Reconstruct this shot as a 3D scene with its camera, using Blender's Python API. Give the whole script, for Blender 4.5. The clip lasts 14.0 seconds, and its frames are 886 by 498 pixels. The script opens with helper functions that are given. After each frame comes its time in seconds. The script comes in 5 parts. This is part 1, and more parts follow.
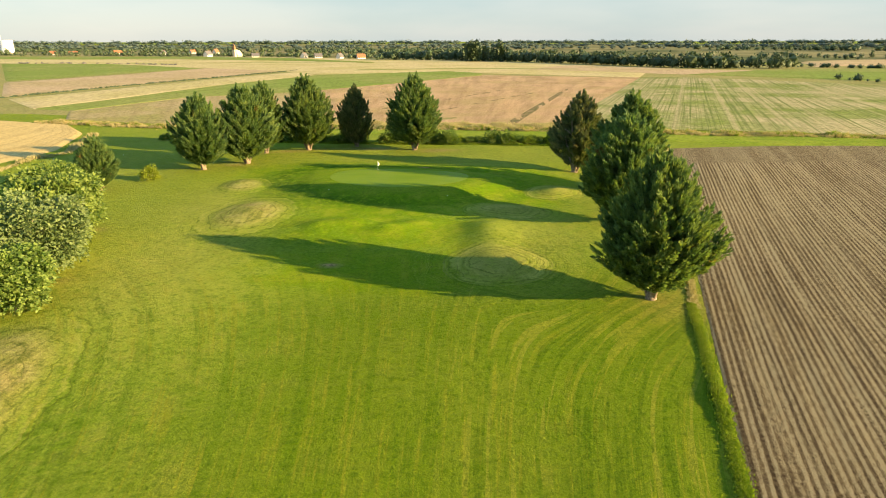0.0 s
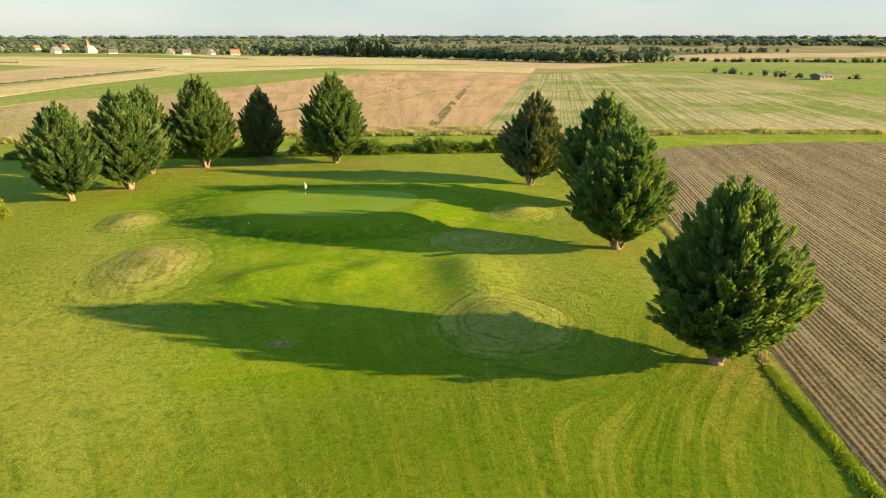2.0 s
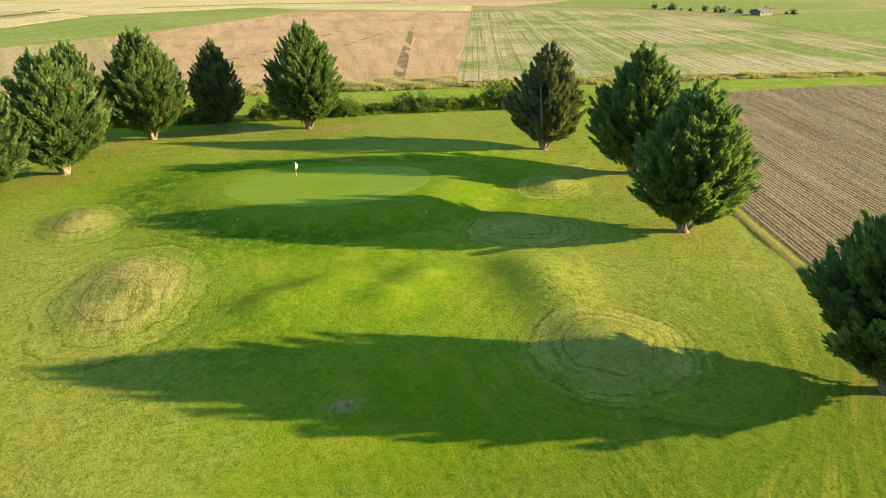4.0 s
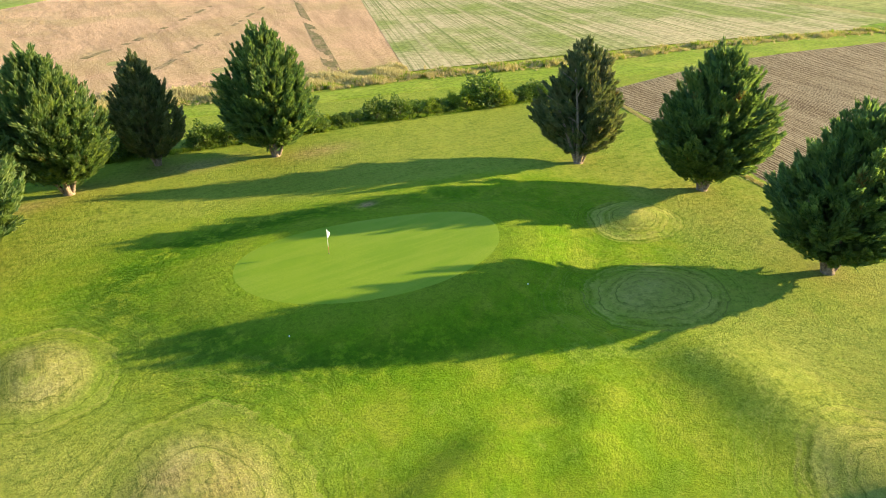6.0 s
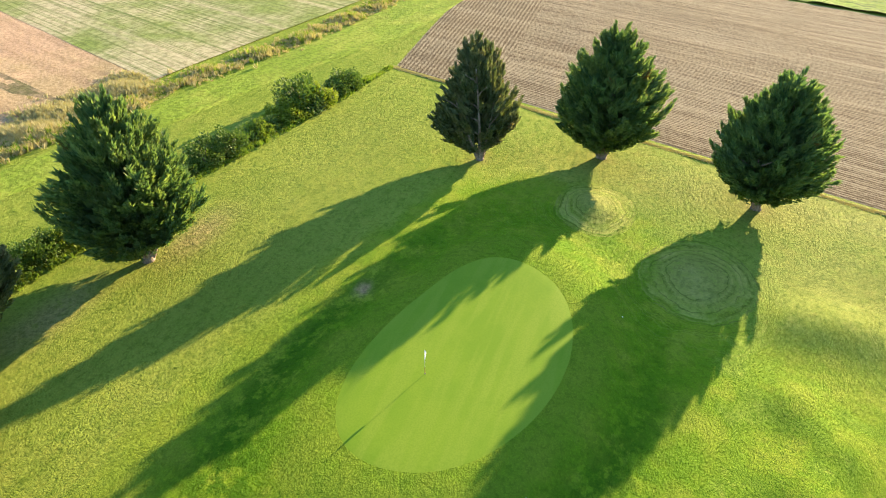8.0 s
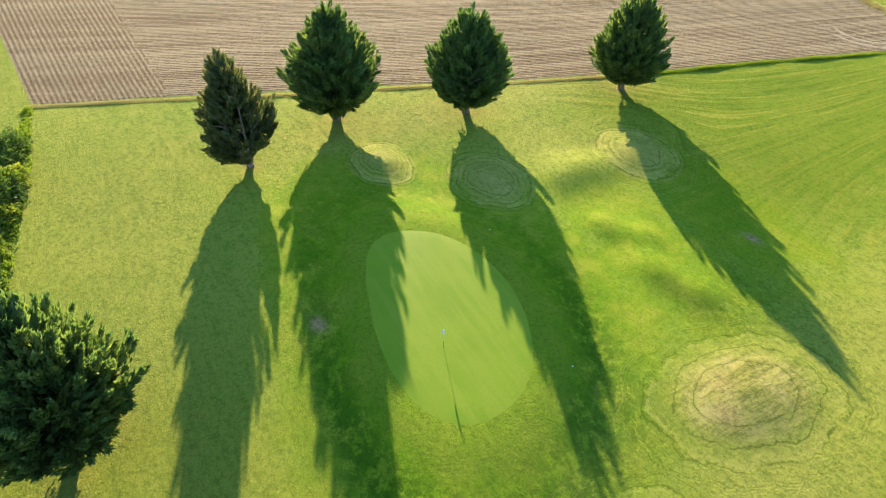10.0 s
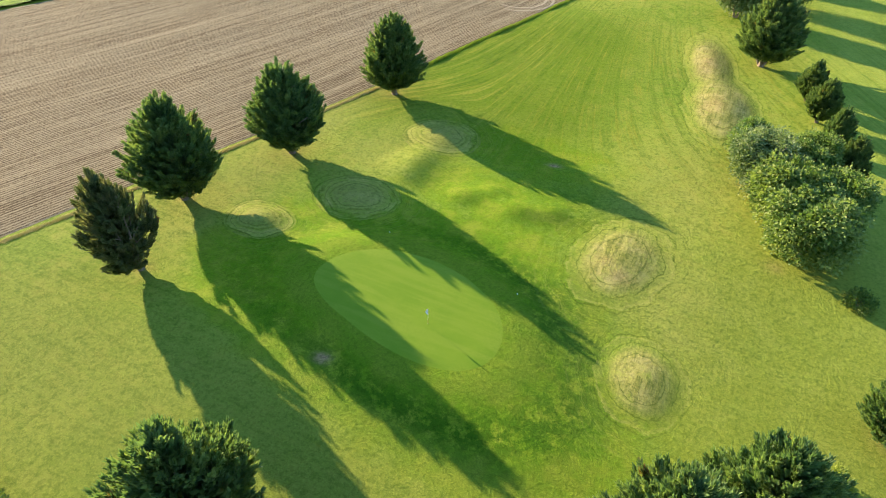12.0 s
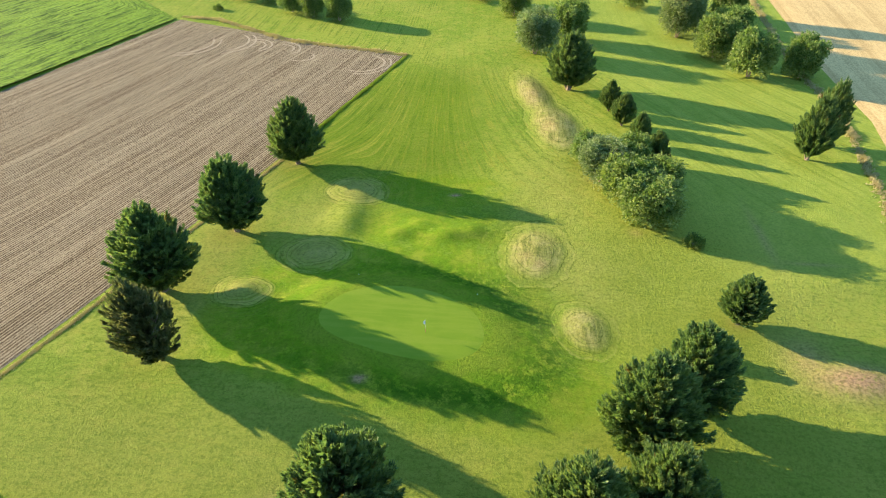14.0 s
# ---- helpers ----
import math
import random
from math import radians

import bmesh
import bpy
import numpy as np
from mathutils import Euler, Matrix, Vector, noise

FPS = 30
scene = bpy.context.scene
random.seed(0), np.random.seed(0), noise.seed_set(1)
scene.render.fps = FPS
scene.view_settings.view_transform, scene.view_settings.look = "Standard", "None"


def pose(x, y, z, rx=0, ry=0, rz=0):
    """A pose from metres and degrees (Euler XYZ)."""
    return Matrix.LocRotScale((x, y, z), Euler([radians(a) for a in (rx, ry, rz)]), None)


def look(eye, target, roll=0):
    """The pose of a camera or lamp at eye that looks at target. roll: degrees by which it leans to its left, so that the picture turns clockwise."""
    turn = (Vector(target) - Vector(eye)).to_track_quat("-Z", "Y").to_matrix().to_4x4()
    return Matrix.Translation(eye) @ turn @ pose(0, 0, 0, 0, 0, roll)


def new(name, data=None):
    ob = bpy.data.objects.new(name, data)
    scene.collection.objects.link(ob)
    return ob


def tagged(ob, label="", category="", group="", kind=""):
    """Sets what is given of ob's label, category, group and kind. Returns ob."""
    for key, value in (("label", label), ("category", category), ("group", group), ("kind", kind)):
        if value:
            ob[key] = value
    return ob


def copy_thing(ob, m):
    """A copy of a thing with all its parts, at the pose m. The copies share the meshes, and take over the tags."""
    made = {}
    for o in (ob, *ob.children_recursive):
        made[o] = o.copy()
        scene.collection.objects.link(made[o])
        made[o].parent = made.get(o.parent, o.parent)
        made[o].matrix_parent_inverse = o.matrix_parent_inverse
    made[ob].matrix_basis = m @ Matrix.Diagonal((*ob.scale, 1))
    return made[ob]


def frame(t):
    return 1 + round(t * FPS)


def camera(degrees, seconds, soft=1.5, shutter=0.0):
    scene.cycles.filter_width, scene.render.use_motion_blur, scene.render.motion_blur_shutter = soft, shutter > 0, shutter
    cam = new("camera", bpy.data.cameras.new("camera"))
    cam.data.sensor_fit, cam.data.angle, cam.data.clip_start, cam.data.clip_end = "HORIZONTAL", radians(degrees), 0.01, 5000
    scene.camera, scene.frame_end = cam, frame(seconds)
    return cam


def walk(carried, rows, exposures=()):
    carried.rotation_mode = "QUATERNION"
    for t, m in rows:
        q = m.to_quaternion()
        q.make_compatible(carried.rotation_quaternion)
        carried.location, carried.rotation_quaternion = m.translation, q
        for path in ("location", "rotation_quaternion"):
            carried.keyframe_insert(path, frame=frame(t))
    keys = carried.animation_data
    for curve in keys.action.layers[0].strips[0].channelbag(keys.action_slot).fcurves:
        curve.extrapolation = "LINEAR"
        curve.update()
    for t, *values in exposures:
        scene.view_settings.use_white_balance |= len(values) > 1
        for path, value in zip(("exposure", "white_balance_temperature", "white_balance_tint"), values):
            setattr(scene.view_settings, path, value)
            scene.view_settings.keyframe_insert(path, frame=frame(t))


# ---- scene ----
cam = camera(70.5, 14.0, 1.0)
PATH = [
    (0, (-0.062, 1.141, 21.265), (-0.071, 3.038, 20.629), -0.1),
    (0.5, (-1.44, 5.684, 21.19), (-1.32, 7.576, 20.553), 0.1),
    (1, (-3.754, 10.231, 21.209), (-3.574, 12.119, 20.573), 0.1),
    (1.5, (-6.023, 14.325, 21.174), (-5.746, 16.2, 20.537), 0.0),
    (2, (-7.869, 18.177, 21.092), (-7.519, 20.036, 20.443), -0.0),
    (2.5, (-9.903, 21.941, 21.052), (-9.511, 23.775, 20.356), -0.0),
    (3, (-11.69, 25.476, 21.149), (-11.251, 27.28, 20.406), -0.0),
    (3.2, (-12.246, 26.747, 21.057), (-11.789, 28.54, 20.298), -0.0),
    (5.3, (-22.097, 46.422, 24.036), (-21.334, 48.03, 23.126), -0.9),
    (5.5, (-22.945, 48.995, 24.248), (-22.152, 50.583, 23.326), -1.0),
    (6, (-25.751, 56.142, 24.557), (-24.833, 57.651, 23.619), -0.9),
    (6.5, (-28.735, 63.65, 25.607), (-27.663, 65.032, 24.636), -1.0),
    (7, (-32.206, 71.506, 26.941), (-30.959, 72.684, 25.913), -0.9),
    (7.5, (-35.299, 79.528, 28.872), (-33.874, 80.414, 27.784), -0.4),
    (8, (-37.399, 87.345, 31.497), (-35.865, 87.903, 30.341), 0.1),
    (8.5, (-38.674, 94.912, 34.203), (-37.111, 95.092, 32.968), 0.9),
    (9, (-38.957, 102.351, 37.975), (-37.472, 102.167, 36.649), 2.2),
    (9.2, (-38.842, 105.347, 39.236), (-37.403, 105.027, 37.886), 2.6),
    (11.3, (-33.124, 128.92, 43.349), (-32.246, 127.675, 42.054), 1.6),
    (11.5, (-32.231, 131.13, 44.449), (-31.423, 129.838, 43.154), 1.5),
    (12, (-29.891, 136.104, 46.805), (-29.244, 134.725, 45.51), 1.3),
    (12.5, (-27.052, 140.973, 49.442), (-26.549, 139.526, 48.156), 1.0),
    (13, (-23.969, 145.844, 51.966), (-23.597, 144.346, 50.694), 0.7),
    (13.5, (-20.83, 150.656, 54.609), (-20.586, 149.105, 53.371), 0.5),
    (14, (-17.609, 155.496, 57.124), (-17.477, 153.898, 55.929), 0.3),
]
walk(cam, [(t, look(eye, target, roll)) for t, eye, target, roll in PATH], [(0.0, 1.70, 7800, 14), (1.5, 1.68, 7800, 14), (3.0, 1.76, 7250, 14), (5.5, 1.94, 6600, 16), (8.0, 2.16, 6200, 22), (9.2, 2.18, 6150, 22), (11.3, 1.92, 6000, 21), (14.0, 1.92, 5900, 21)])

# ---- world, sun ----
SUN_AZ, SUN_EL = -19.8, 14.2
world = bpy.data.worlds.new("sky")
scene.world = world
world.use_nodes = True
wt = world.node_tree
sky = wt.nodes.new("ShaderNodeTexSky")
sky.sky_type = 'NISHITA'
sky.sun_disc = False
sky.sun_elevation = radians(SUN_EL)
sky.sun_rotation = radians(90.0 - SUN_AZ)
sky.air_density, sky.dust_density, sky.ozone_density = 1.0, 0.3, 2.0
veil = wt.nodes.new("ShaderNodeMix")  # thin high haze over the blue
veil.data_type = 'RGBA'
veil.inputs[0].default_value = 0.84
clouds = wt.nodes.new("ShaderNodeTexNoise")
clouds.inputs["Scale"].default_value, clouds.inputs["Detail"].default_value = 3.0, 5.0
stretch = wt.nodes.new("ShaderNodeMapping")
stretch.inputs["Scale"].default_value = (1.0, 1.0, 5.0)
wt.links.new(wt.nodes.new("ShaderNodeTexCoord").outputs["Generated"], stretch.inputs["Vector"])
wt.links.new(stretch.outputs[0], clouds.inputs["Vector"])
thin = wt.nodes.new("ShaderNodeMix")
thin.data_type = 'RGBA'
thin.inputs[6].default_value, thin.inputs[7].default_value = (1.18, 1.82, 2.34, 1.0), (1.62, 2.10, 2.54, 1.0)
soft = wt.nodes.new("ShaderNodeMapRange")
soft.inputs[1].default_value, soft.inputs[2].default_value = 0.36, 0.64
wt.links.new(clouds.outputs[0], soft.inputs[0])
wt.links.new(soft.outputs[0], thin.inputs[0])
aloft = wt.nodes.new("ShaderNodeSeparateXYZ")  # bluer overhead than near the horizon
wt.links.new(stretch.inputs["Vector"].links[0].from_socket, aloft.inputs[0])
dome = wt.nodes.new("ShaderNodeMapRange")
dome.inputs[1].default_value, dome.inputs[2].default_value = 0.10, 0.60
wt.links.new(aloft.outputs[2], dome.inputs[0])
deep = wt.nodes.new("ShaderNodeMix")
deep.data_type = 'RGBA'
deep.inputs[6].default_value, deep.inputs[7].default_value = (1.0, 1.0, 1.0, 1.0), (0.71, 1.07, 1.28, 1.0)
wt.links.new(dome.outputs[0], deep.inputs[0])
glow = wt.nodes.new("ShaderNodeVectorMath")
glow.operation = 'MULTIPLY'
wt.links.new(thin.outputs[2], glow.inputs[0])
wt.links.new(deep.outputs[2], glow.inputs[1])
wt.links.new(glow.outputs[0], veil.inputs[7])
wt.links.new(sky.outputs[0], veil.inputs[6])
wt.links.new(veil.outputs[2], wt.nodes["Background"].inputs[0])
wt.nodes["Background"].inputs[1].default_value = 0.10
sun = new("sun", bpy.data.lights.new("sun", 'SUN'))
sun.data.energy, sun.data.angle, sun.data.color = 5.0, radians(0.6), (1.0, 0.775, 0.425)
ca, sa, ce, se = math.cos(radians(SUN_AZ)), math.sin(radians(SUN_AZ)), math.cos(radians(SUN_EL)), math.sin(radians(SUN_EL))
sun.matrix_world = look((300 * ca * ce, 300 * sa * ce, 300 * se), (0, 0, 0))

# banks: centre, radii, turn in degrees, height, dryness
ROWS_GAP = 0.47  # metres between furrows
HEADLAND = 135.0  # metres of straight furrow before the turning strip
BANKS = [
    (5.3, 62.4, 5.2, 5.0, 0, 0.62, 0.75),
    (8.0, 81.6, 5.2, 4.2, 0, 0.60, 0.75),
    (15.9, 91.2, 4.0, 3.4, 0, 0.70, 0.65),
    (-25.4, 78.8, 5.2, 8.0, -6, 0.55, 1.1),
    (-31.2, 95.0, 4.0, 5.2, 12, 0.55, 0.95),
    (-26.8, 18.0, 4.2, 14.0, 12, 0.75, 1.15),
    (-30.9, 34.5, 5.6, 13.0, 9, 1.05, 1.25),
]

# ---- material helpers ----


def material(name):
    m = bpy.data.materials.new(name)
    m.use_nodes = True
    t = m.node_tree
    return m, t, t.nodes["Principled BSDF"]


def put(t, a, socket):
    if isinstance(a, (int, float, tuple)):
        socket.default_value = (*a, 1.0) if isinstance(a, tuple) and len(a) == 3 and socket.type == 'RGBA' else a
    else:
        t.links.new(a, socket)


def coords(t, kind="Object"):
    return t.nodes.new("ShaderNodeTexCoord").outputs[kind]


def attr(t, name):
    n = t.nodes.new("ShaderNodeAttribute")
    n.attribute_name = name
    return n.outputs["Fac"]


def mapping(t, vec, scale=(1, 1, 1), rot=(0, 0, 0)):
    n = t.nodes.new("ShaderNodeMapping")
    t.links.new(vec, n.inputs["Vector"])
    n.inputs["Scale"].default_value, n.inputs["Rotation"].default_value = scale, rot
    return n.outputs[0]


def noise_tex(t, vec, scale, detail=4.0, rough=0.55, distort=0.0):
    n = t.nodes.new("ShaderNodeTexNoise")
    t.links.new(vec, n.inputs["Vector"])
    n.inputs["Scale"].default_value, n.inputs["Detail"].default_value = scale, detail
    n.inputs["Roughness"].default_value, n.inputs["Distortion"].default_value = rough, distort
    return n.outputs[0]


def math_node(t, op, a, b=0.0):
    n = t.nodes.new("ShaderNodeMath")
    n.operation = op
    put(t, a, n.inputs[0])
    put(t, b, n.inputs[1])
    return n.outputs[0]


def ranged(t, a, lo, hi, to_lo=0.0, to_hi=1.0):
    n = t.nodes.new("ShaderNodeMapRange")
    n.interpolation_type = 'SMOOTHSTEP'
    put(t, a, n.inputs[0])
    for k, v in zip((1, 2, 3, 4), (lo, hi, to_lo, to_hi)):
        n.inputs[k].default_value = v
    return n.outputs[0]


def mix(t, f, a, b, blend='MIX'):
    n = t.nodes.new("ShaderNodeMix")
    n.data_type, n.blend_type = 'RGBA', blend
    put(t, f, n.inputs[0])
    put(t, a, n.inputs[6])
    put(t, b, n.inputs[7])
    return n.outputs[2]


def bump(t, h, strength, dist):
    n = t.nodes.new("ShaderNodeBump")
    t.links.new(h, n.inputs["Height"])
    n.inputs["Strength"].default_value, n.inputs["Distance"].default_value = strength, dist
    return n.outputs[0]


def island(t):
    return t.nodes.new("ShaderNodeNewGeometry").outputs["Random Per Island"]


def per_object(t):
    return t.nodes.new("ShaderNodeObjectInfo").outputs["Random"]


def sep(t, vec):
    n = t.nodes.new("ShaderNodeSeparateXYZ")
    t.links.new(vec, n.inputs[0])
    return n.outputs


def bank_ring(t, p, which):
    """Distance from the nearest bank's centre, 1 at its foot."""
    ring = None
    for cx, cy, rx, ry, rot, h, d in which:
        mp = t.nodes.new("ShaderNodeMapping")
        mp.vector_type = 'TEXTURE'
        t.links.new(p, mp.inputs["Vector"])
        mp.inputs["Location"].default_value, mp.inputs["Rotation"].default_value = (cx, cy, 0), (0, 0, radians(rot))
        mp.inputs["Scale"].default_value = (rx, ry, 1e6)
        ln = t.nodes.new("ShaderNodeVectorMath")
        ln.operation = 'LENGTH'
        t.links.new(mp.outputs[0], ln.inputs[0])
        ring = ln.outputs["Value"] if ring is None else math_node(t, 'MINIMUM', ring, ln.outputs["Value"])
    return ring


def times(t, *fs):
    out = fs[0]
    for f in fs[1:]:
        out = math_node(t, 'MULTIPLY', out, f)
    return out


def lawn_material():
    m, t, b = material("lawn_grass")
    p = coords(t)
    dry, bare, lush, mow, fresh, lap = (attr(t, n) for n in ("dry", "bare", "lush", "mow", "fresh", "lap"))
    big = noise_tex(t, p, 0.045, 4, 0.6)
    mid = noise_tex(t, p, 0.30, 5, 0.65)
    tuft = noise_tex(t, p, 1.1, 6, 0.75)
    fine = noise_tex(t, p, 2.4, 6, 0.75)
    blade = noise_tex(t, p, 7.0, 4, 0.8)
    fr = ranged(t, math_node(t, 'ADD', fresh, ranged(t, mid, 0.3, 0.7, -0.25, 0.25)), 0.2, 0.75)
    stale = math_node(t, 'SUBTRACT', 1.0, math_node(t, 'MULTIPLY', fr, 0.6))
    col = mix(t, ranged(t, big, 0.36, 0.62), (0.156, 0.238, 0.027), (0.214, 0.272, 0.042))
    col = mix(t, fr, col, mix(t, ranged(t, mid, 0.38, 0.64), (0.108, 0.212, 0.008), (0.172, 0.248, 0.014)))
    col = mix(t, times(t, stale, ranged(t, mid, 0.46, 0.72, 0.0, 0.6)), col, (0.274, 0.286, 0.060))
    col = mix(t, times(t, stale, ranged(t, tuft, 0.48, 0.66, 0.0, 0.55)), col, (0.064, 0.140, 0.008))
    col = mix(t, times(t, stale, ranged(t, tuft, 0.46, 0.34, 0.0, 0.45)), col, (0.262, 0.278, 0.054))
    # mowing lanes along the hole
    cm = t.nodes.new("ShaderNodeCombineXYZ")
    t.links.new(mow, cm.inputs[0])
    t.links.new(sep(t, p)[1], cm.inputs[1])
    lane = noise_tex(t, mapping(t, cm.outputs[0], (1.0, 0.022, 1.0)), 0.75, 3, 0.7)
    lane2 = noise_tex(t, mapping(t, cm.outputs[0], (1.0, 0.03, 1.0)), 2.4, 3, 0.75)
    south = times(t, ranged(t, sep(t, p)[1], 80.0, 40.0, 0.08, 1.0), ranged(t, sep(t, p)[1], -20.0, 15.0, 0.35, 1.0))
    patchy = ranged(t, mid, 0.36, 0.58, 0.35, 1.0)
    # southern grass darkened in colour, as it looks facing away from the sun
    col = mix(t, times(t, ranged(t, sep(t, p)[0], -26.0, -6.0), ranged(t, sep(t, p)[1], 76.0, 46.0, 0.0, 0.70), ranged(t, sep(t, p)[1], -12.0, 18.0)), col, (0.084, 0.146, 0.004))
    col = mix(t, times(t, ranged(t, sep(t, p)[0], -40.0, -52.0), ranged(t, sep(t, p)[1], 96.0, 70.0), ranged(t, mid, 0.30, 0.60, 0.3, 0.75)), col, (0.245, 0.315, 0.060))
    col = mix(t, times(t, south, patchy, ranged(t, lane, 0.50, 0.60, 0.0, 0.40)), col, (0.050, 0.124, 0.004))
    col = mix(t, times(t, south, patchy, ranged(t, lane2, 0.51, 0.62, 0.0, 0.45)), col, (0.220, 0.230, 0.024))
    wheel = noise_tex(t, mapping(t, cm.outputs[0], (1.0, 0.035, 1.0)), 1.5, 3, 0.6)
    wheels = times(t, ranged(t, sep(t, p)[1], 74.0, 58.0), ranged(t, sep(t, p)[0], -4.0, 3.0), ranged(t, noise_tex(t, p, 0.12, 3, 0.6), 0.34, 0.50))
    col = mix(t, times(t, wheels, ranged(t, wheel, 0.560, 0.590, 0.0, 0.35)), col, (0.034, 0.086, 0.004))
    col = mix(t, times(t, wheels, ranged(t, wheel, 0.430, 0.405, 0.0, 0.40)), col, (0.250, 0.255, 0.040))
    north = ranged(t, sep(t, p)[1], 78.0, 96.0)
    comb = noise_tex(t, mapping(t, p, (0.16, 1.0, 1.0), (0, 0, radians(62))), 1.3, 4, 0.7)
    col = mix(t, times(t, stale, north, ranged(t, comb, 0.52, 0.66, 0.0, 0.45)), col, (0.070, 0.138, 0.007))
    col = mix(t, times(t, stale, north, ranged(t, comb, 0.47, 0.34, 0.0, 0.35)), col, (0.240, 0.262, 0.040))
    clump = noise_tex(t, p, 0.9, 5, 0.75)
    col = mix(t, times(t, lush, ranged(t, clump, 0.37, 0.54, 0.0, 0.95)), col, (0.034, 0.104, 0.004))
    # laps of the mower round the putting green
    cl = t.nodes.new("ShaderNodeCombineXYZ")
    t.links.new(math_node(t, 'ADD', lap, ranged(t, mid, 0.2, 0.8, -0.03, 0.03)), cl.inputs[0])
    laps = noise_tex(t, cl.outputs[0], 9.0, 3, 0.65)
    round_green = times(t, ranged(t, lap, 1.02, 1.15), ranged(t, lap, 2.1, 1.5), patchy)
    col = mix(t, times(t, round_green, ranged(t, laps, 0.54, 0.68, 0.0, 0.45)), col, (0.052, 0.140, 0.003))
    col = mix(t, times(t, round_green, ranged(t, laps, 0.46, 0.34, 0.0, 0.40)), col, (0.165, 0.235, 0.014))
    apron = times(t, ranged(t, lap, 1.36, 1.20), ranged(t, mid, 0.30, 0.55, 0.45, 0.85))
    col = mix(t, times(t, apron, 0.8), col, (0.122, 0.192, 0.016))
    # rough banks: straw and olive swaths, faint rings left by the mower
    ring, crisp = bank_ring(t, p, BANKS), bank_ring(t, p, BANKS[:3])
    shift = ranged(t, noise_tex(t, p, 0.30, 4, 0.6), 0.2, 0.8, -0.10, 0.10)
    wob, wob2 = math_node(t, 'ADD', ring, shift), math_node(t, 'ADD', crisp, math_node(t, 'MULTIPLY', shift, 0.95))
    swath = noise_tex(t, mapping(t, p, (1.0, 0.09, 1.0), (0, 0, radians(-5))), 2.1, 3, 0.7)
    dcol = mix(t, ranged(t, mid, 0.36, 0.62), (0.270, 0.258, 0.088), (0.188, 0.208, 0.052))
    onbank = times(t, ranged(t, ring, 1.15, 0.75), ranged(t, crisp, 1.1, 1.4))
    dcol = mix(t, times(t, onbank, ranged(t, swath, 0.50, 0.57, 0.0, 0.50)), dcol, (0.082, 0.104, 0.024))
    dcol = mix(t, times(t, onbank, ranged(t, swath, 0.48, 0.40, 0.0, 0.16)), dcol, (0.390, 0.365, 0.165))
    dcol = mix(t, times(t, ranged(t, dry, 0.45, 1.0), ranged(t, noise_tex(t, p, 0.35, 5, 0.7), 0.46, 0.64, 0.0, 0.50)), dcol, (0.380, 0.345, 0.160))
    damt = times(t, dry, ranged(t, noise_tex(t, p, 0.6, 6, 0.8), 0.24, 0.56))
    col = mix(t, damt, col, dcol)
    broken = ranged(t, noise_tex(t, p, 0.22, 4, 0.7), 0.38, 0.60)
    lip = times(t, ranged(t, wob2, 0.70, 0.86), ranged(t, wob2, 1.02, 0.95), broken)
    ditch = times(t, ranged(t, wob2, 0.97, 1.01), ranged(t, wob2, 1.10, 1.03), broken)
    col = mix(t, math_node(t, 'MULTIPLY', lip, 0.55), col, (0.345, 0.345, 0.105))
    col = mix(t, math_node(t, 'MULTIPLY', ditch, 0.40), col, (0.036, 0.078, 0.006))
    cr = t.nodes.new("ShaderNodeCombineXYZ")
    t.links.new(wob, cr.inputs[0])
    arc = noise_tex(t, cr.outputs[0], 10.0, 4, 0.75)
    zone = times(t, ranged(t, wob, 0.10, 0.45), ranged(t, wob, 2.2, 1.05), ranged(t, noise_tex(t, p, 0.26, 4, 0.7), 0.34, 0.52))
    col = mix(t, times(t, zone, ranged(t, arc, 0.51, 0.62, 0.0, 0.60)), col, (0.060, 0.092, 0.012))
    col = mix(t, times(t, zone, ranged(t, arc, 0.49, 0.36, 0.0, 0.46)), col, (0.340, 0.325, 0.105))
    c2 = t.nodes.new("ShaderNodeCombineXYZ")
    t.links.new(wob2, c2.inputs[0])
    c2.inputs[1].default_value = 4.0
    laps2 = noise_tex(t, c2.outputs[0], 6.5, 4, 0.72)
    pale = times(t, ranged(t, wob, 0.86, 0.95), ranged(t, wob, 1.08, 0.99), ranged(t, noise_tex(t, p, 0.45, 4, 0.7), 0.42, 0.62, 0.0, 0.18))
    col = mix(t, pale, col, (0.330, 0.315, 0.095))
    hoop = times(t, ranged(t, wob2, 0.30, 0.70), ranged(t, wob2, 1.45, 1.05), ranged(t, noise_tex(t, p, 0.30, 4, 0.7), 0.44, 0.60))
    col = mix(t, times(t, hoop, ranged(t, laps2, 0.51, 0.62, 0.0, 0.42)), col, (0.052, 0.074, 0.012))
    col = mix(t, times(t, hoop, ranged(t, laps2, 0.49, 0.37, 0.0, 0.34)), col, (0.340, 0.310, 0.115))
    relief = math_node(t, 'ADD', times(t, ranged(t, wob2, 1.03, 0.95, 0.0, 0.22), broken), times(t, arc, zone, -0.7))
    relief = math_node(t, 'ADD', relief, times(t, lush, clump, 1.6))
    col = mix(t, times(t, ranged(t, sep(t, p)[0], -30.0, -39.0, 0.0, 0.72), ranged(t, sep(t, p)[0], -62.0, -50.0), ranged(t, sep(t, p)[1], 62.0, 76.0), ranged(t, sep(t, p)[1], 118.0, 108.0), ranged(t, mid, 0.30, 0.60, 0.55, 1.0)), col, (0.150, 0.202, 0.026))
    col = mix(t, times(t, ranged(t, sep(t, p)[1], 103.0, 113.0, 0.0, 0.45), ranged(t, lap, 1.6, 2.2)), col, (0.142, 0.186, 0.028))
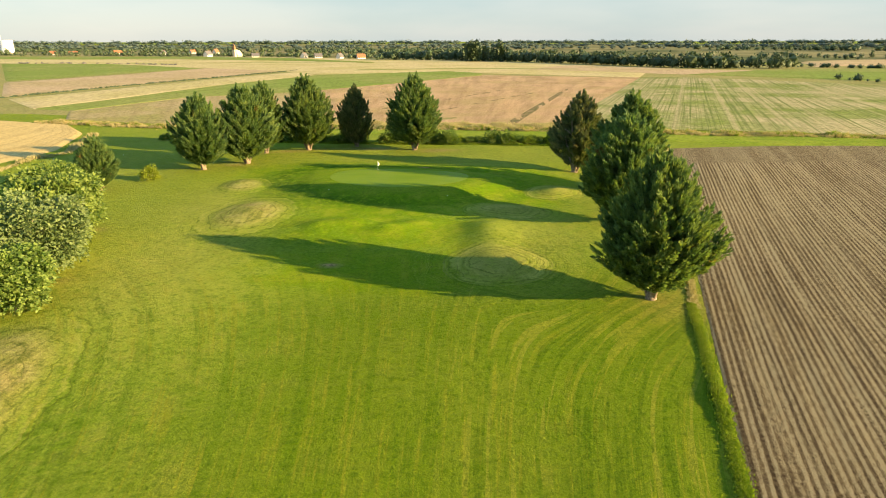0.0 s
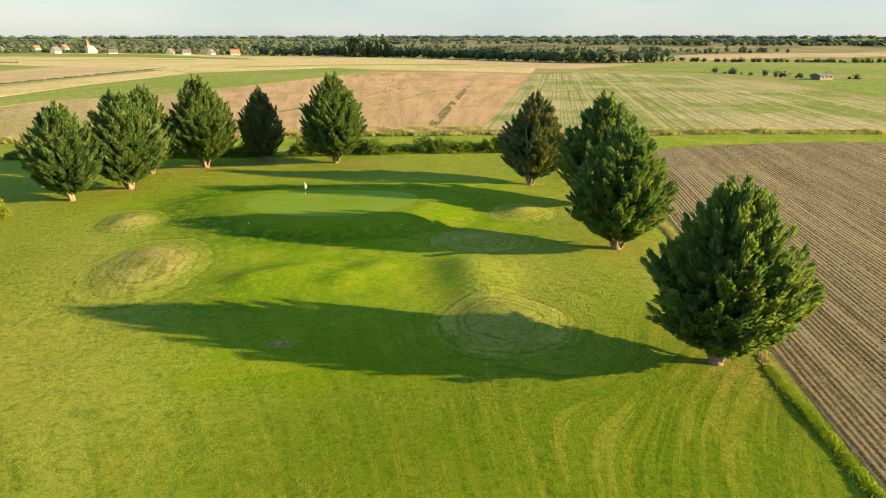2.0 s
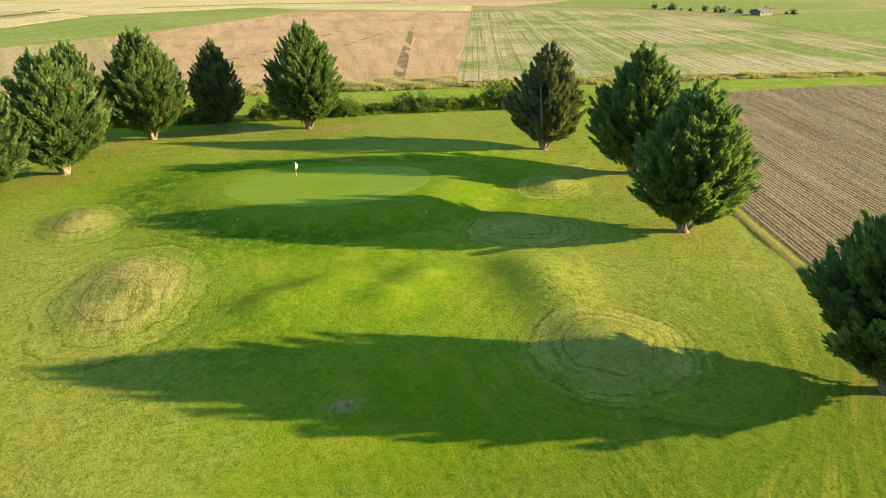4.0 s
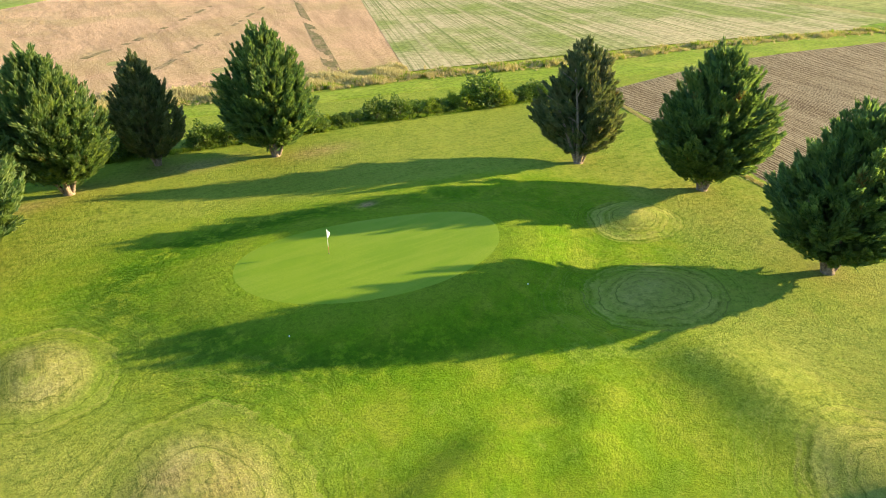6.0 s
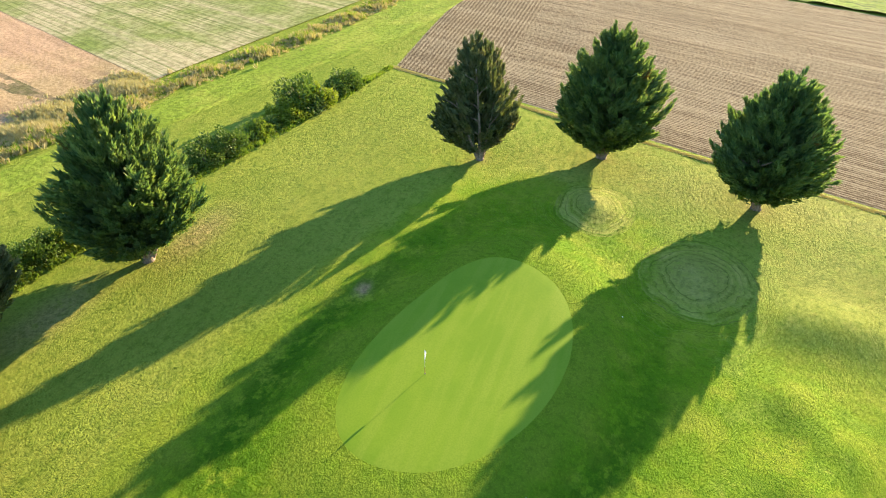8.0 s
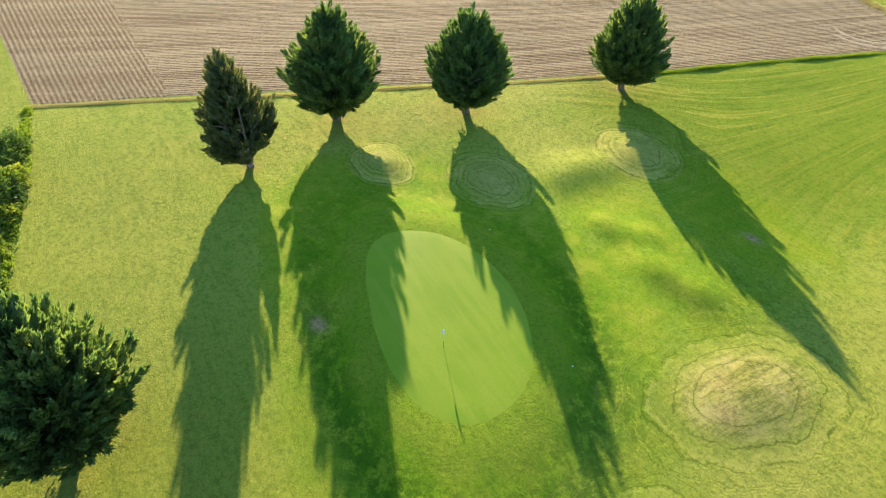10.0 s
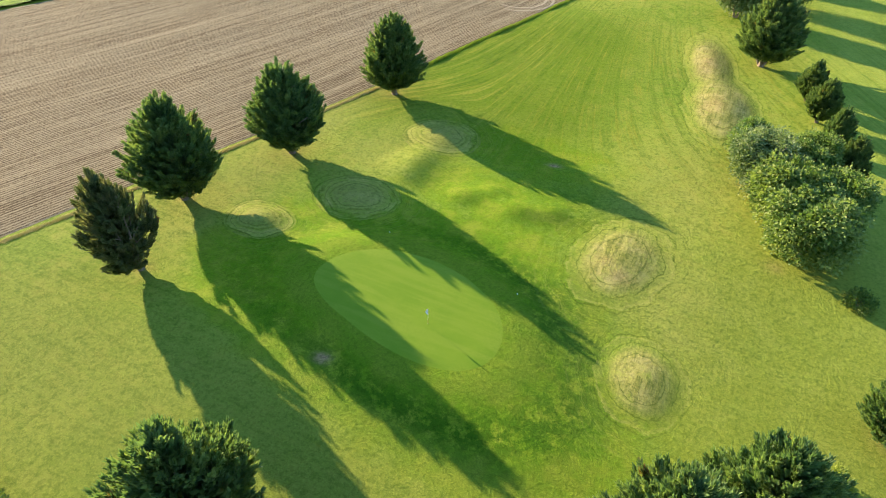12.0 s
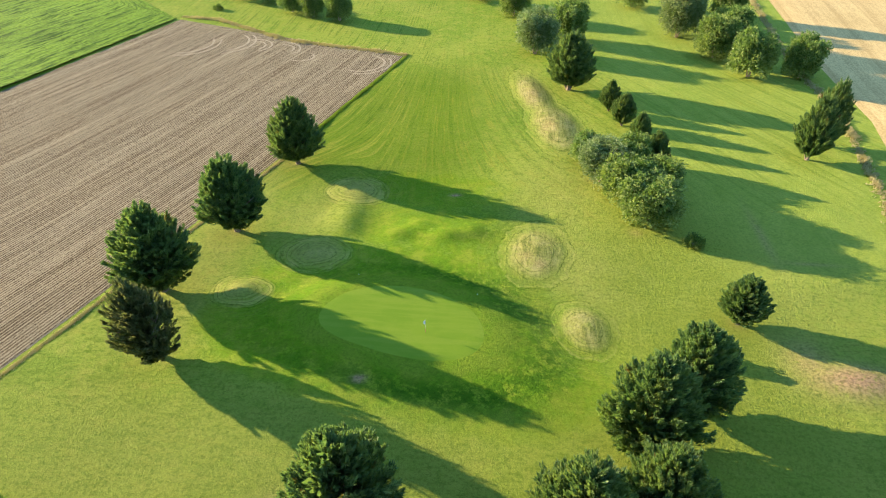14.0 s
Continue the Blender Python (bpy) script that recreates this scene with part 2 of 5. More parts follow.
    soil = mix(t, ranged(t, fine, 0.35, 0.65), (0.36, 0.245, 0.150), (0.22, 0.145, 0.095))
    bamt = times(t, bare, ranged(t, noise_tex(t, p, 1.1, 5, 0.75), 0.25, 0.5))
    col = mix(t, bamt, col, soil)
    col = mix(t, ranged(t, fine, 0.46, 0.62, 0.0, 0.50), col, mix(t, 1.0, col, (0.42, 0.55, 0.40), 'MULTIPLY'))
    col = mix(t, ranged(t, blade, 0.48, 0.62, 0.0, 0.36), col, mix(t, 1.0, col, (1.65, 1.55, 1.4), 'MULTIPLY'))
    col = mix(t, 1.0, col, (1.09, 1.06, 0.96), 'MULTIPLY')
    t.links.new(col, b.inputs["Base Color"])
    b.inputs["Roughness"].default_value = 0.8
    b.inputs["Specular IOR Level"].default_value = 0.03
    hsum = math_node(t, 'ADD', math_node(t, 'MULTIPLY', fine, 1.0), math_node(t, 'MULTIPLY', blade, 0.55))
    hsum = math_node(t, 'ADD', hsum, math_node(t, 'ADD', times(t, tuft, stale, 0.9), relief))
    hsum = math_node(t, 'ADD', hsum, times(t, swath, dry, onbank, 0.7))
    t.links.new(bump(t, hsum, 1.0, 0.23), b.inputs["Normal"])
    return m


def green_material():
    m, t, b = material("putting_green_turf")
    p = coords(t)
    a = noise_tex(t, p, 0.35, 4, 0.6)
    f = noise_tex(t, p, 9.0, 4, 0.6)
    lane = noise_tex(t, mapping(t, p, (0.12, 1.0, 1.0), (0, 0, radians(12))), 0.9, 2)
    col = mix(t, ranged(t, a, 0.35, 0.65), (0.128, 0.214, 0.013), (0.152, 0.232, 0.016))
    col = mix(t, ranged(t, lane, 0.42, 0.60, 0, 0.60), col, (0.176, 0.245, 0.023))
    col = mix(t, ranged(t, f, 0.35, 0.7, 0, 0.4), col, (0.100, 0.180, 0.008))
    t.links.new(col, b.inputs["Base Color"])
    b.inputs["Roughness"].default_value = 0.55
    b.inputs["Specular IOR Level"].default_value = 0.05
    t.links.new(bump(t, f, 0.25, 0.02), b.inputs["Normal"])
    return m


def field_material(name, light, dark, tint, rows=1.0, along=0.03, row_amt=0.5, patch=0.03, rough_bump=0.15, fine_scale=2.0):
    """A field: uv runs in metres across (x) and along (y) its rows."""
    m, t, b = material(name)
    uv = coords(t, "UV")
    p = coords(t)
    row = noise_tex(t, mapping(t, uv, (1.0, along, 1.0)), rows, 3, 0.7)
    wide = noise_tex(t, mapping(t, uv, (1.0, along * 0.3, 1.0)), rows * 0.16, 2, 0.6)
    spots = noise_tex(t, p, patch, 5, 0.65)
    fine = noise_tex(t, p, fine_scale, 5, 0.75)
    col = mix(t, ranged(t, spots, 0.42, 0.62), light, tint)
    col = mix(t, ranged(t, row, 0.42, 0.66, 0.0, row_amt), col, dark)
    col = mix(t, ranged(t, wide, 0.50, 0.70, 0.0, row_amt * 0.8), col, light)
    col = mix(t, ranged(t, fine, 0.42, 0.60, 0.0, 0.75), col, mix(t, 1.0, col, (0.55, 0.54, 0.5), 'MULTIPLY'))
    t.links.new(col, b.inputs["Base Color"])
    b.inputs["Roughness"].default_value = 0.9
    b.inputs["Specular IOR Level"].default_value = 0.08
    t.links.new(bump(t, fine, 0.7, rough_bump), b.inputs["Normal"])
    return m


def soil_material():
    """Ploughed earth: straw-pale ridges, dark furrows, clods; uv in metres, rows along y, a headland at the far end."""
    m, t, b = material("ploughed_soil")
    uv, p = coords(t, "UV"), coords(t)
    u, v = sep(t, uv)[0], sep(t, uv)[1]
    head = ranged(t, math_node(t, 'ADD', v, ranged(t, noise_tex(t, p, 0.5, 3), 0.3, 0.7, -0.8, 0.8)), HEADLAND, HEADLAND + 0.8)
    jit = math_node(t, 'MULTIPLY', noise_tex(t, mapping(t, uv, (1.0, 0.035, 1.0)), 0.9, 3, 0.6), 0.28)

    uneven = noise_tex(t, mapping(t, uv, (1.0, 0.02, 1.0)), 1.7, 3, 0.75)

    def rows(c, gap):
        even = ranged(t, math_node(t, 'SINE', math_node(t, 'MULTIPLY', math_node(t, 'ADD', c, jit), math.tau / gap)), -1.0, 1.0)
        return math_node(t, 'ADD', math_node(t, 'MULTIPLY', even, 0.50), ranged(t, uneven, 0.36, 0.64, 0.06, 0.42))
    sway = math_node(t, 'MULTIPLY', noise_tex(t, mapping(t, uv, (0.3, 1.0, 1.0)), 1.1, 4, 0.75), 0.36)
    across = ranged(t, math_node(t, 'SINE', math_node(t, 'MULTIPLY', math_node(t, 'ADD', v, sway), math.tau / 0.75)), -1.0, 1.0)
    row = math_node(t, 'ADD', times(t, rows(u, ROWS_GAP), math_node(t, 'SUBTRACT', 1.0, head)), math_node(t, 'MULTIPLY', head, math_node(t, 'ADD', 0.28, math_node(t, 'MULTIPLY', across, 0.35))))
    lanes = noise_tex(t, mapping(t, uv, (1.0, 0.010, 1.0)), 0.42, 4, 0.75)
    band = noise_tex(t, mapping(t, uv, (1.0, 0.05, 1.0)), 0.10, 4, 0.6)
    streak = noise_tex(t, mapping(t, uv, (1.0, 0.34, 1.0)), 3.4, 4, 0.8)
    fine = noise_tex(t, p, 4.5, 5, 0.8)
    clod = noise_tex(t, p, 13.0, 4, 0.8)
    col = mix(t, ranged(t, band, 0.35, 0.65), (0.118, 0.091, 0.054), (0.145, 0.117, 0.072))
    straw = math_node(t, 'ADD', math_node(t, 'MULTIPLY', row, 0.24), math_node(t, 'ADD', math_node(t, 'MULTIPLY', streak, 0.45), math_node(t, 'MULTIPLY', clod, 0.70)))
    straw = math_node(t, 'ADD', straw, ranged(t, lanes, 0.40, 0.70, -0.02, 0.06))
    # turning strip's colour darkened a touch for the ridge shadows it lacks
    straw = math_node(t, 'SUBTRACT', straw, math_node(t, 'MULTIPLY', head, 0.005))
    col = mix(t, ranged(t, straw, 0.675, 0.735, 0.0, 1.0), col, (0.295, 0.258, 0.172))
    dark = math_node(t, 'ADD', math_node(t, 'MULTIPLY', row, 0.17), math_node(t, 'ADD', math_node(t, 'MULTIPLY', fine, 0.7), math_node(t, 'MULTIPLY', clod, 0.3)))
    col = mix(t, ranged(t, dark, 0.560, 0.495, 0.0, 0.95), col, (0.050, 0.034, 0.021))
    t.links.new(col, b.inputs["Base Color"])
    b.inputs["Roughness"].default_value = 0.95
    b.inputs["Specular IOR Level"].default_value = 0.05
    hh = math_node(t, 'ADD', math_node(t, 'MULTIPLY', fine, 0.8), math_node(t, 'ADD', math_node(t, 'MULTIPLY', clod, 0.5), math_node(t, 'MULTIPLY', row, 0.12)))
    t.links.new(bump(t, hh, 1.0, 0.30), b.inputs["Normal"])
    return m


def leaf_material(name, dark, mid, light, trans=0.25, odd=None):
    m, t, b = material(name)
    r = island(t)
    p = coords(t)
    patch = noise_tex(t, p, 0.55, 3, 0.6)
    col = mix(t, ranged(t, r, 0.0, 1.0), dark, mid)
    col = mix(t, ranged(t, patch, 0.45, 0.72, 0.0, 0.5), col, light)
    # lighter colour where tip is high: plume ends and outer leaves
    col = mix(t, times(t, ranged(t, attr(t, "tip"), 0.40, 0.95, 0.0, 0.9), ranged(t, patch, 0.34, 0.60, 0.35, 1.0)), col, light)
    if odd:
        col = mix(t, math_node(t, 'MULTIPLY', ranged(t, noise_tex(t, p, 0.35, 2), 0.64, 0.74), ranged(t, r, 0.3, 0.6)), col, odd)
    col = mix(t, ranged(t, per_object(t), 0.0, 1.0, 0.0, 0.35), col, mix(t, 1.0, col, (1.15, 0.95, 0.8), 'MULTIPLY'))
    t.links.new(col, b.inputs["Base Color"])
    b.inputs["Roughness"].default_value = 0.55
    b.inputs["Specular IOR Level"].default_value = 0.32
    tr = t.nodes.new("ShaderNodeBsdfTranslucent")
    t.links.new(mix(t, 1.0, col, (1.3, 1.4, 0.7), 'MULTIPLY'), tr.inputs[0])
    ms = t.nodes.new("ShaderNodeMixShader")
    ms.inputs[0].default_value = trans
    t.links.new(b.outputs[0], ms.inputs[1])
    t.links.new(tr.outputs[0], ms.inputs[2])
    t.links.new(ms.outputs[0], t.nodes["Material Output"].inputs[0])
    return m


def plain_material(name, c1, c2, scale=3.0, rough=0.8, bumpy=0.0, metal=0.0):
    m, t, b = material(name)
    n = noise_tex(t, coords(t), scale, 5, 0.65)
    t.links.new(mix(t, ranged(t, n, 0.3, 0.7), c1, c2), b.inputs["Base Color"])
    b.inputs["Roughness"].default_value, b.inputs["Metallic"].default_value = rough, metal
    if bumpy:
        t.links.new(bump(t, n, 0.8, bumpy), b.inputs["Normal"])
    return m


LAWN = lawn_material()
GREEN = green_material()
SOIL = soil_material()
THIN = field_material("thin_stubble", (0.44, 0.34, 0.18), (0.28, 0.22, 0.10), (0.32, 0.29, 0.10), 0.25, 0.02, 0.6, 0.02, 0.3, 0.8)
HEADLAND_GRASS = field_material("field_margin", (0.32, 0.29, 0.11), (0.20, 0.21, 0.06), (0.25, 0.25, 0.08), 0.3, 0.05, 0.4, 0.03, 0.2, 0.8)
PINK = field_material("cut_rape_stubble", (0.56, 0.380, 0.230), (0.30, 0.20, 0.115), (0.46, 0.340, 0.175), 0.40, 0.06, 0.55, 0.035, 1.0, 2.2)
MARK = plain_material("pressed_soil", (0.20, 0.162, 0.102), (0.36, 0.31, 0.21), 2.5, 0.95, 0.05)
STUBBLE = field_material("green_stubble", (0.44, 0.375, 0.21), (0.135, 0.175, 0.042), (0.20, 0.25, 0.055), 1.3, 0.006, 0.95, 0.025, 0.15, 0.8)
WHEAT = field_material("ripe_wheat", (0.66, 0.49, 0.215), (0.42, 0.30, 0.12), (0.58, 0.43, 0.185), 0.35, 0.004, 0.7, 0.05, 0.08, 2.5)
# CROP's dark row colour stands in for shadow between the plants
CROP = field_material("green_crop", (0.190, 0.330, 0.026), (0.036, 0.096, 0.006), (0.150, 0.275, 0.020), 0.8, 0.10, 1.0, 0.03, 1.2, 1.5)
PALE = field_material("pale_stubble", (0.56, 0.46, 0.25), (0.42, 0.34, 0.16), (0.46, 0.40, 0.17), 0.2, 0.01, 0.3, 0.02, 0.1, 0.5)
TAN = field_material("tan_stubble", (0.50, 0.37, 0.23), (0.36, 0.26, 0.15), (0.42, 0.33, 0.17), 0.2, 0.01, 0.3, 0.02, 0.1, 0.5)
MEADOW = field_material("far_meadow", (0.200, 0.270, 0.052), (0.13, 0.195, 0.030), (0.275, 0.290, 0.085), 0.2, 0.01, 0.5, 0.01, 0.1, 0.5)
TRACK = field_material("trampled_stubble", (0.31, 0.225, 0.125), (0.12, 0.115, 0.04), (0.19, 0.165, 0.07), 1.4, 0.15, 0.8, 0.25, 0.4, 1.6)
PATCHY = field_material("distant_patchwork", (0.26, 0.23, 0.11), (0.06, 0.085, 0.03), (0.09, 0.12, 0.04), 0.006, 0.5, 0.8, 0.0016, 0.05, 0.02)
VERGE = field_material("verge_grass", (0.200, 0.285, 0.026), (0.12, 0.20, 0.014), (0.26, 0.315, 0.04), 0.6, 0.05, 0.4, 0.15, 0.5, 1.6)
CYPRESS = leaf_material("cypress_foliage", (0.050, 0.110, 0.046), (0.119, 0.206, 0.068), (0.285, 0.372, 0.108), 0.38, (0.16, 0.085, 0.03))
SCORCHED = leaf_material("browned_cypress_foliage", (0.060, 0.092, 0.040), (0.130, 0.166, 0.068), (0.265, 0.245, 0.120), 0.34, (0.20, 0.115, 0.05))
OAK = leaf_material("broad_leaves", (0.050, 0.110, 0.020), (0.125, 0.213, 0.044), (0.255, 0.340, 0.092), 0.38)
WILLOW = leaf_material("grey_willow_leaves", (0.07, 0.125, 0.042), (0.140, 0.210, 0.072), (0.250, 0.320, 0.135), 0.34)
SHRUB = leaf_material("shrub_leaves", (0.048, 0.105, 0.018), (0.118, 0.190, 0.030), (0.205, 0.265, 0.055), 0.3)
BRIGHT = leaf_material("yellow_green_leaves", (0.13, 0.19, 0.02), (0.22, 0.29, 0.03), (0.30, 0.35, 0.05), 0.35)
HAY = leaf_material("dry_grass_blades", (0.32, 0.285, 0.14), (0.44, 0.385, 0.22), (0.33, 0.31, 0.15), 0.3)
TUFT = leaf_material("fresh_grass_blades", (0.11, 0.185, 0.018), (0.18, 0.255, 0.03), (0.25, 0.30, 0.05), 0.5)
# far foliage, its colour lightened for the haze of distance
WOOD = leaf_material("far_wood_leaves", (0.032, 0.058, 0.030), (0.058, 0.098, 0.046), (0.086, 0.130, 0.056), 0.12)
# farthest forest: haze put into the colour, paler and bluer still
HAZED_WOOD = leaf_material("hazed_forest_leaves", (0.042, 0.072, 0.062), (0.060, 0.096, 0.080), (0.078, 0.116, 0.092), 0.10)
BARK = plain_material("grey_brown_bark", (0.13, 0.100, 0.072), (0.33, 0.255, 0.18), 6.0, 0.9, 0.05)
PALEBARK = plain_material("pale_bark", (0.28, 0.205, 0.135), (0.48, 0.37, 0.255), 6.0, 0.9, 0.03)
CLOTH = plain_material("white_cloth", (0.86, 0.86, 0.85), (0.9, 0.9, 0.9), 4.0, 0.7)
WHITE = plain_material("white_paint", (0.78, 0.78, 0.76), (0.84, 0.84, 0.82), 4.0, 0.5)
RED = plain_material("red_paint", (0.35, 0.06, 0.03), (0.42, 0.08, 0.04), 4.0, 0.5)
HOLE = plain_material("cup_shade", (0.02, 0.02, 0.02), (0.04, 0.04, 0.04), 5.0, 0.8)
RENDERED = plain_material("house_render", (0.68, 0.62, 0.54), (0.78, 0.74, 0.68), 1.0, 0.9)
TILES = plain_material("clay_tiles", (0.28, 0.10, 0.055), (0.40, 0.17, 0.09), 1.5, 0.85)
SLATE = plain_material("slate_roof", (0.10, 0.10, 0.11), (0.16, 0.15, 0.15), 1.5, 0.7)
STONE = plain_material("pale_stone", (0.50, 0.44, 0.34), (0.62, 0.56, 0.45), 1.0, 0.9)
SHEET = plain_material("dark_cladding", (0.09, 0.09, 0.09), (0.15, 0.14, 0.13), 1.0, 0.7)
GLASS = plain_material("window_glass", (0.03, 0.04, 0.05), (0.05, 0.06, 0.07), 1.0, 0.1)

# ---- shape of the land ----
HUMPS = [  # soft swells: centre, radii, height
    (5.2, 71.0, 3.2, 6.0, 0.95), (-3.6, 75.4, 2.4, 2.0, 0.60), (-6.9, 73.0, 2.2, 1.9, 0.60), (-11.2, 75.2, 3.0, 1.9, 0.85), (-15.4, 73.8, 2.6, 2.0, 0.55),
    (-2.0, 76.5, 9.0, 2.2, -0.35), (-8.0, 58.0, 15.0, 9.0, -0.45), (-13.0, 68.0, 7.0, 3.0, -0.30),
    (-62.0, 101.5, 6.0, 4.0, 0.9), (-70.0, 113.0, 9.0, 5.0, 0.7), (-70.0, 82.0, 10.0, 3.0, 0.6),
    (2.0, 106.0, 12.0, 3.0, 0.35), (-24.0, 104.0, 5.0, 7.0, 0.3),
    (11.0, 87.0, 10.0, 7.0, -0.40), (21.5, 104.5, 7.0, 6.0, -0.32), (-4.0, 60.0, 20.0, 10.0, -0.35),
]
GX, GY, GA, GB, GROT, GZ = -7.3, 96.6, 11.8, 7.0, radians(-9.0), 1.05
RIM_AT = np.radians([-180, -160, -145, -116, -90, -63, -45, -8, 20, 40, 60, 85, 111, 128, 144, 165, 180])  # bean-shaped rim of the green
RIM = np.array([0.985, 0.97, 0.998, 1.035, 1.06, 1.013, 0.972, 0.93, 1.01, 1.02, 0.88, 0.87, 0.956, 1.04, 1.07, 1.02, 0.985])


def turned(x, y, cx, cy, rot):
    c, s = math.cos(rot), math.sin(rot)
    return (x - cx) * c + (y - cy) * s, -(x - cx) * s + (y - cy) * c


def bank_radius(x, y, k):
    cx, cy, rx, ry, rot, h, d = BANKS[k]
    a, b = turned(x, y, cx, cy, radians(rot))
    return np.sqrt((a / rx) ** 2 + (b / ry) ** 2)


def rim(th):
    near = [(np.interp((th + d + math.pi) % math.tau - math.pi, RIM_AT, RIM)) for d in (-0.25, -0.12, 0.0, 0.12, 0.25)]
    return sum(near) / 5


def green_radius(x, y):
    a, b = turned(x, y, GX, GY, GROT)
    th = np.arctan2(b / GB, a / GA)
    return np.sqrt((a / GA) ** 2 + (b / GB) ** 2) / rim(th)


def smooth(e, lo, hi):
    s = np.clip((e - lo) / (hi - lo), 0, 1)
    return s * s * (3 - 2 * s)


def height(x, y):
    x, y = np.asarray(x, float), np.asarray(y, float)
    u, v = np.tanh((y - 90) / 45), np.tanh(x / 38)
    taper = 1.0 / (1.0 + (x * x + (y - 90) ** 2) / 190.0 ** 2) ** 2
    z = (0.95 * u + 0.85 * u * v) * taper
    z = z + 0.10 * np.sin(x * 0.21 + 1.3) * np.sin(y * 0.17) * taper
    for cx, cy, rx, ry, h in HUMPS:
        z = z + h * np.exp(-((x - cx) / rx) ** 2 - ((y - cy) / ry) ** 2)
    for k, bk in enumerate(BANKS):
        e = bank_radius(x, y, k)
        z = z + bk[5] * (1 - smooth(e, 0.0, 1.12))
    g = green_radius(x, y)
    top = 1 - smooth(g, 1.02, 1.75)
    return z * (1 - top) + (GZ + 0.012 * (x - GX)) * top


def z_at(x, y):
    return float(height(x, y))


def mesh_object(name, verts, faces, mat, parent=None, smooth_shade=True):
    me = bpy.data.meshes.new(name)
    me.from_pydata(verts, [], faces)
    me.materials.append(mat)
    if smooth_shade:
        me.polygons.foreach_set("use_smooth", [True] * len(me.polygons))
    me.update()
    ob = new(name, me)
    ob.parent = parent
    return ob


def grid_faces(nu, nv):
    i = np.arange(nu - 1)[:, None] * nv + np.arange(nv - 1)[None, :]
    return np.stack([i, i + nv, i + nv + 1, i + 1], -1).reshape(-1, 4).tolist()


def graded(lo, hi, step, reach, growth=1.16):
    """Even steps between lo and hi, growing steps out to the reach on both sides."""
    mid = list(np.arange(lo, hi + step / 2, step))
    out, s = [], step
    while not out or out[-1] < reach:
        s *= growth
        out.append((out[-1] if out else 0) + s)
    return np.array([lo - o for o in reversed(out)] + mid + [hi + o for o in out])


def add_attribute(ob, name, values):
    a = ob.data.attributes.new(name, 'FLOAT', 'POINT')
    a.data.foreach_set("value", np.asarray(values, np.float32).ravel())


def build_ground():
    xs, ys = graded(-72, 46, 0.55, 4600), graded(-5, 138, 0.55, 4600)
    X, Y = np.meshgrid(xs, ys, indexing="ij")
    Z = height(X, Y)
    far = np.sqrt(X ** 2 + (Y - 80) ** 2)
    Z = Z - 0.25 * smooth(far, 150, 400)
    ob = mesh_object("ground", np.stack([X, Y, Z], -1).reshape(-1, 3).tolist(), grid_faces(len(xs), len(ys)), LAWN)
    e = np.stack([bank_radius(X, Y, k) for k in range(len(BANKS))])
    near = e.min(0)
    d = np.array([b[6] for b in BANKS])[e.argmin(0)]
    dry = d * (1 - smooth(near, 0.45, 1.12))
    dry = np.maximum(dry, 0.45 * np.exp(-((X + 55) / 16) ** 2 - ((Y - 92) / 22) ** 2))
    dry = np.maximum(dry, 0.40 * np.exp(-((X - 6) / 22) ** 2 - ((Y - 119) / 8) ** 2))
    dry = np.maximum(dry, 0.40 * np.exp(-((X + 30) / 9) ** 2 - ((Y - 62) / 14) ** 2))
    dry = np.maximum(dry, 0.5 * np.exp(-((X - 23) / 5) ** 2 - ((Y - 74) / 26) ** 2))
    dry = np.maximum(dry, 0.42 * np.exp(-((X - 12) / 8) ** 2 - ((Y - 71) / 7) ** 2))
    dry = np.maximum(dry, 0.45 * np.exp(-((X + 35) / 12) ** 2 - ((Y - 84) / 16) ** 2))
    for cx, cy, rx, ry in ((-3.5, 123.5, 4.0, 2.5), (-16.5, 127.5, 5.0, 2.0), (-24.5, 126.0, 3.0, 2.0), (21.5, 52.5, 4.0, 5.0)):
        dry = np.maximum(dry, 0.6 * np.exp(-((X - cx) / rx) ** 2 - ((Y - cy) / ry) ** 2))
    bare = np.zeros_like(X)
    for cx, cy, rx, ry, amt in ((-3.6, 106.3, 0.75, 0.5, 1.2), (-12.0, 62.0, 0.9, 0.45, 1.1), (-62.5, 101.5, 5.5, 2.6, 1.0), (-26.0, 82.0, 1.1, 0.9, 0.35), (-23.8, 80.0, 1.0, 0.8, 0.35),
                                (-1.5, 123.2, 4.0, 1.8, 0.5), (-14.0, 126.8, 4.5, 1.6, 0.5), (-31.0, 124.5, 3.5, 1.6, 0.4), (-37.0, 111.5, 2.5, 1.5, 0.4),
                                (-58, 99, 3, 4, 0.5), (-61, 71, 0.7, 7, 0.4), (-66, 78, 4, 0.5, 0.4), (-26.5, 19, 1.6, 5.0, 0.4), (-29.5, 35, 1.6, 3.0, 0.4)):
        bare = np.maximum(bare, amt * np.exp(-((X - cx) / rx) ** 2 - ((Y - cy) / ry) ** 2))
    for tx, ty in TRUNKS:
        bare = np.maximum(bare, 0.28 * np.exp(-((X - tx) ** 2 + (Y - ty) ** 2) / 1.1 ** 2))
    g = green_radius(X, Y)
    lush = np.exp(-((g - 1.65) / 0.33) ** 2) * np.clip(0.35 + 0.65 * smooth(-X, -2, 18) + 0.3 * smooth(Y, 98, 106), 0, 1)
    lush = np.maximum(lush, 1.0 * np.exp(-((X + 22) / 4.6) ** 2 - ((Y - 91) / 10) ** 2))
    lush = np.maximum(lush, 0.55 * np.exp(-((X + 18) / 6) ** 2 - ((Y - 71) / 6) ** 2))
    lush = lush * (1 - dry)
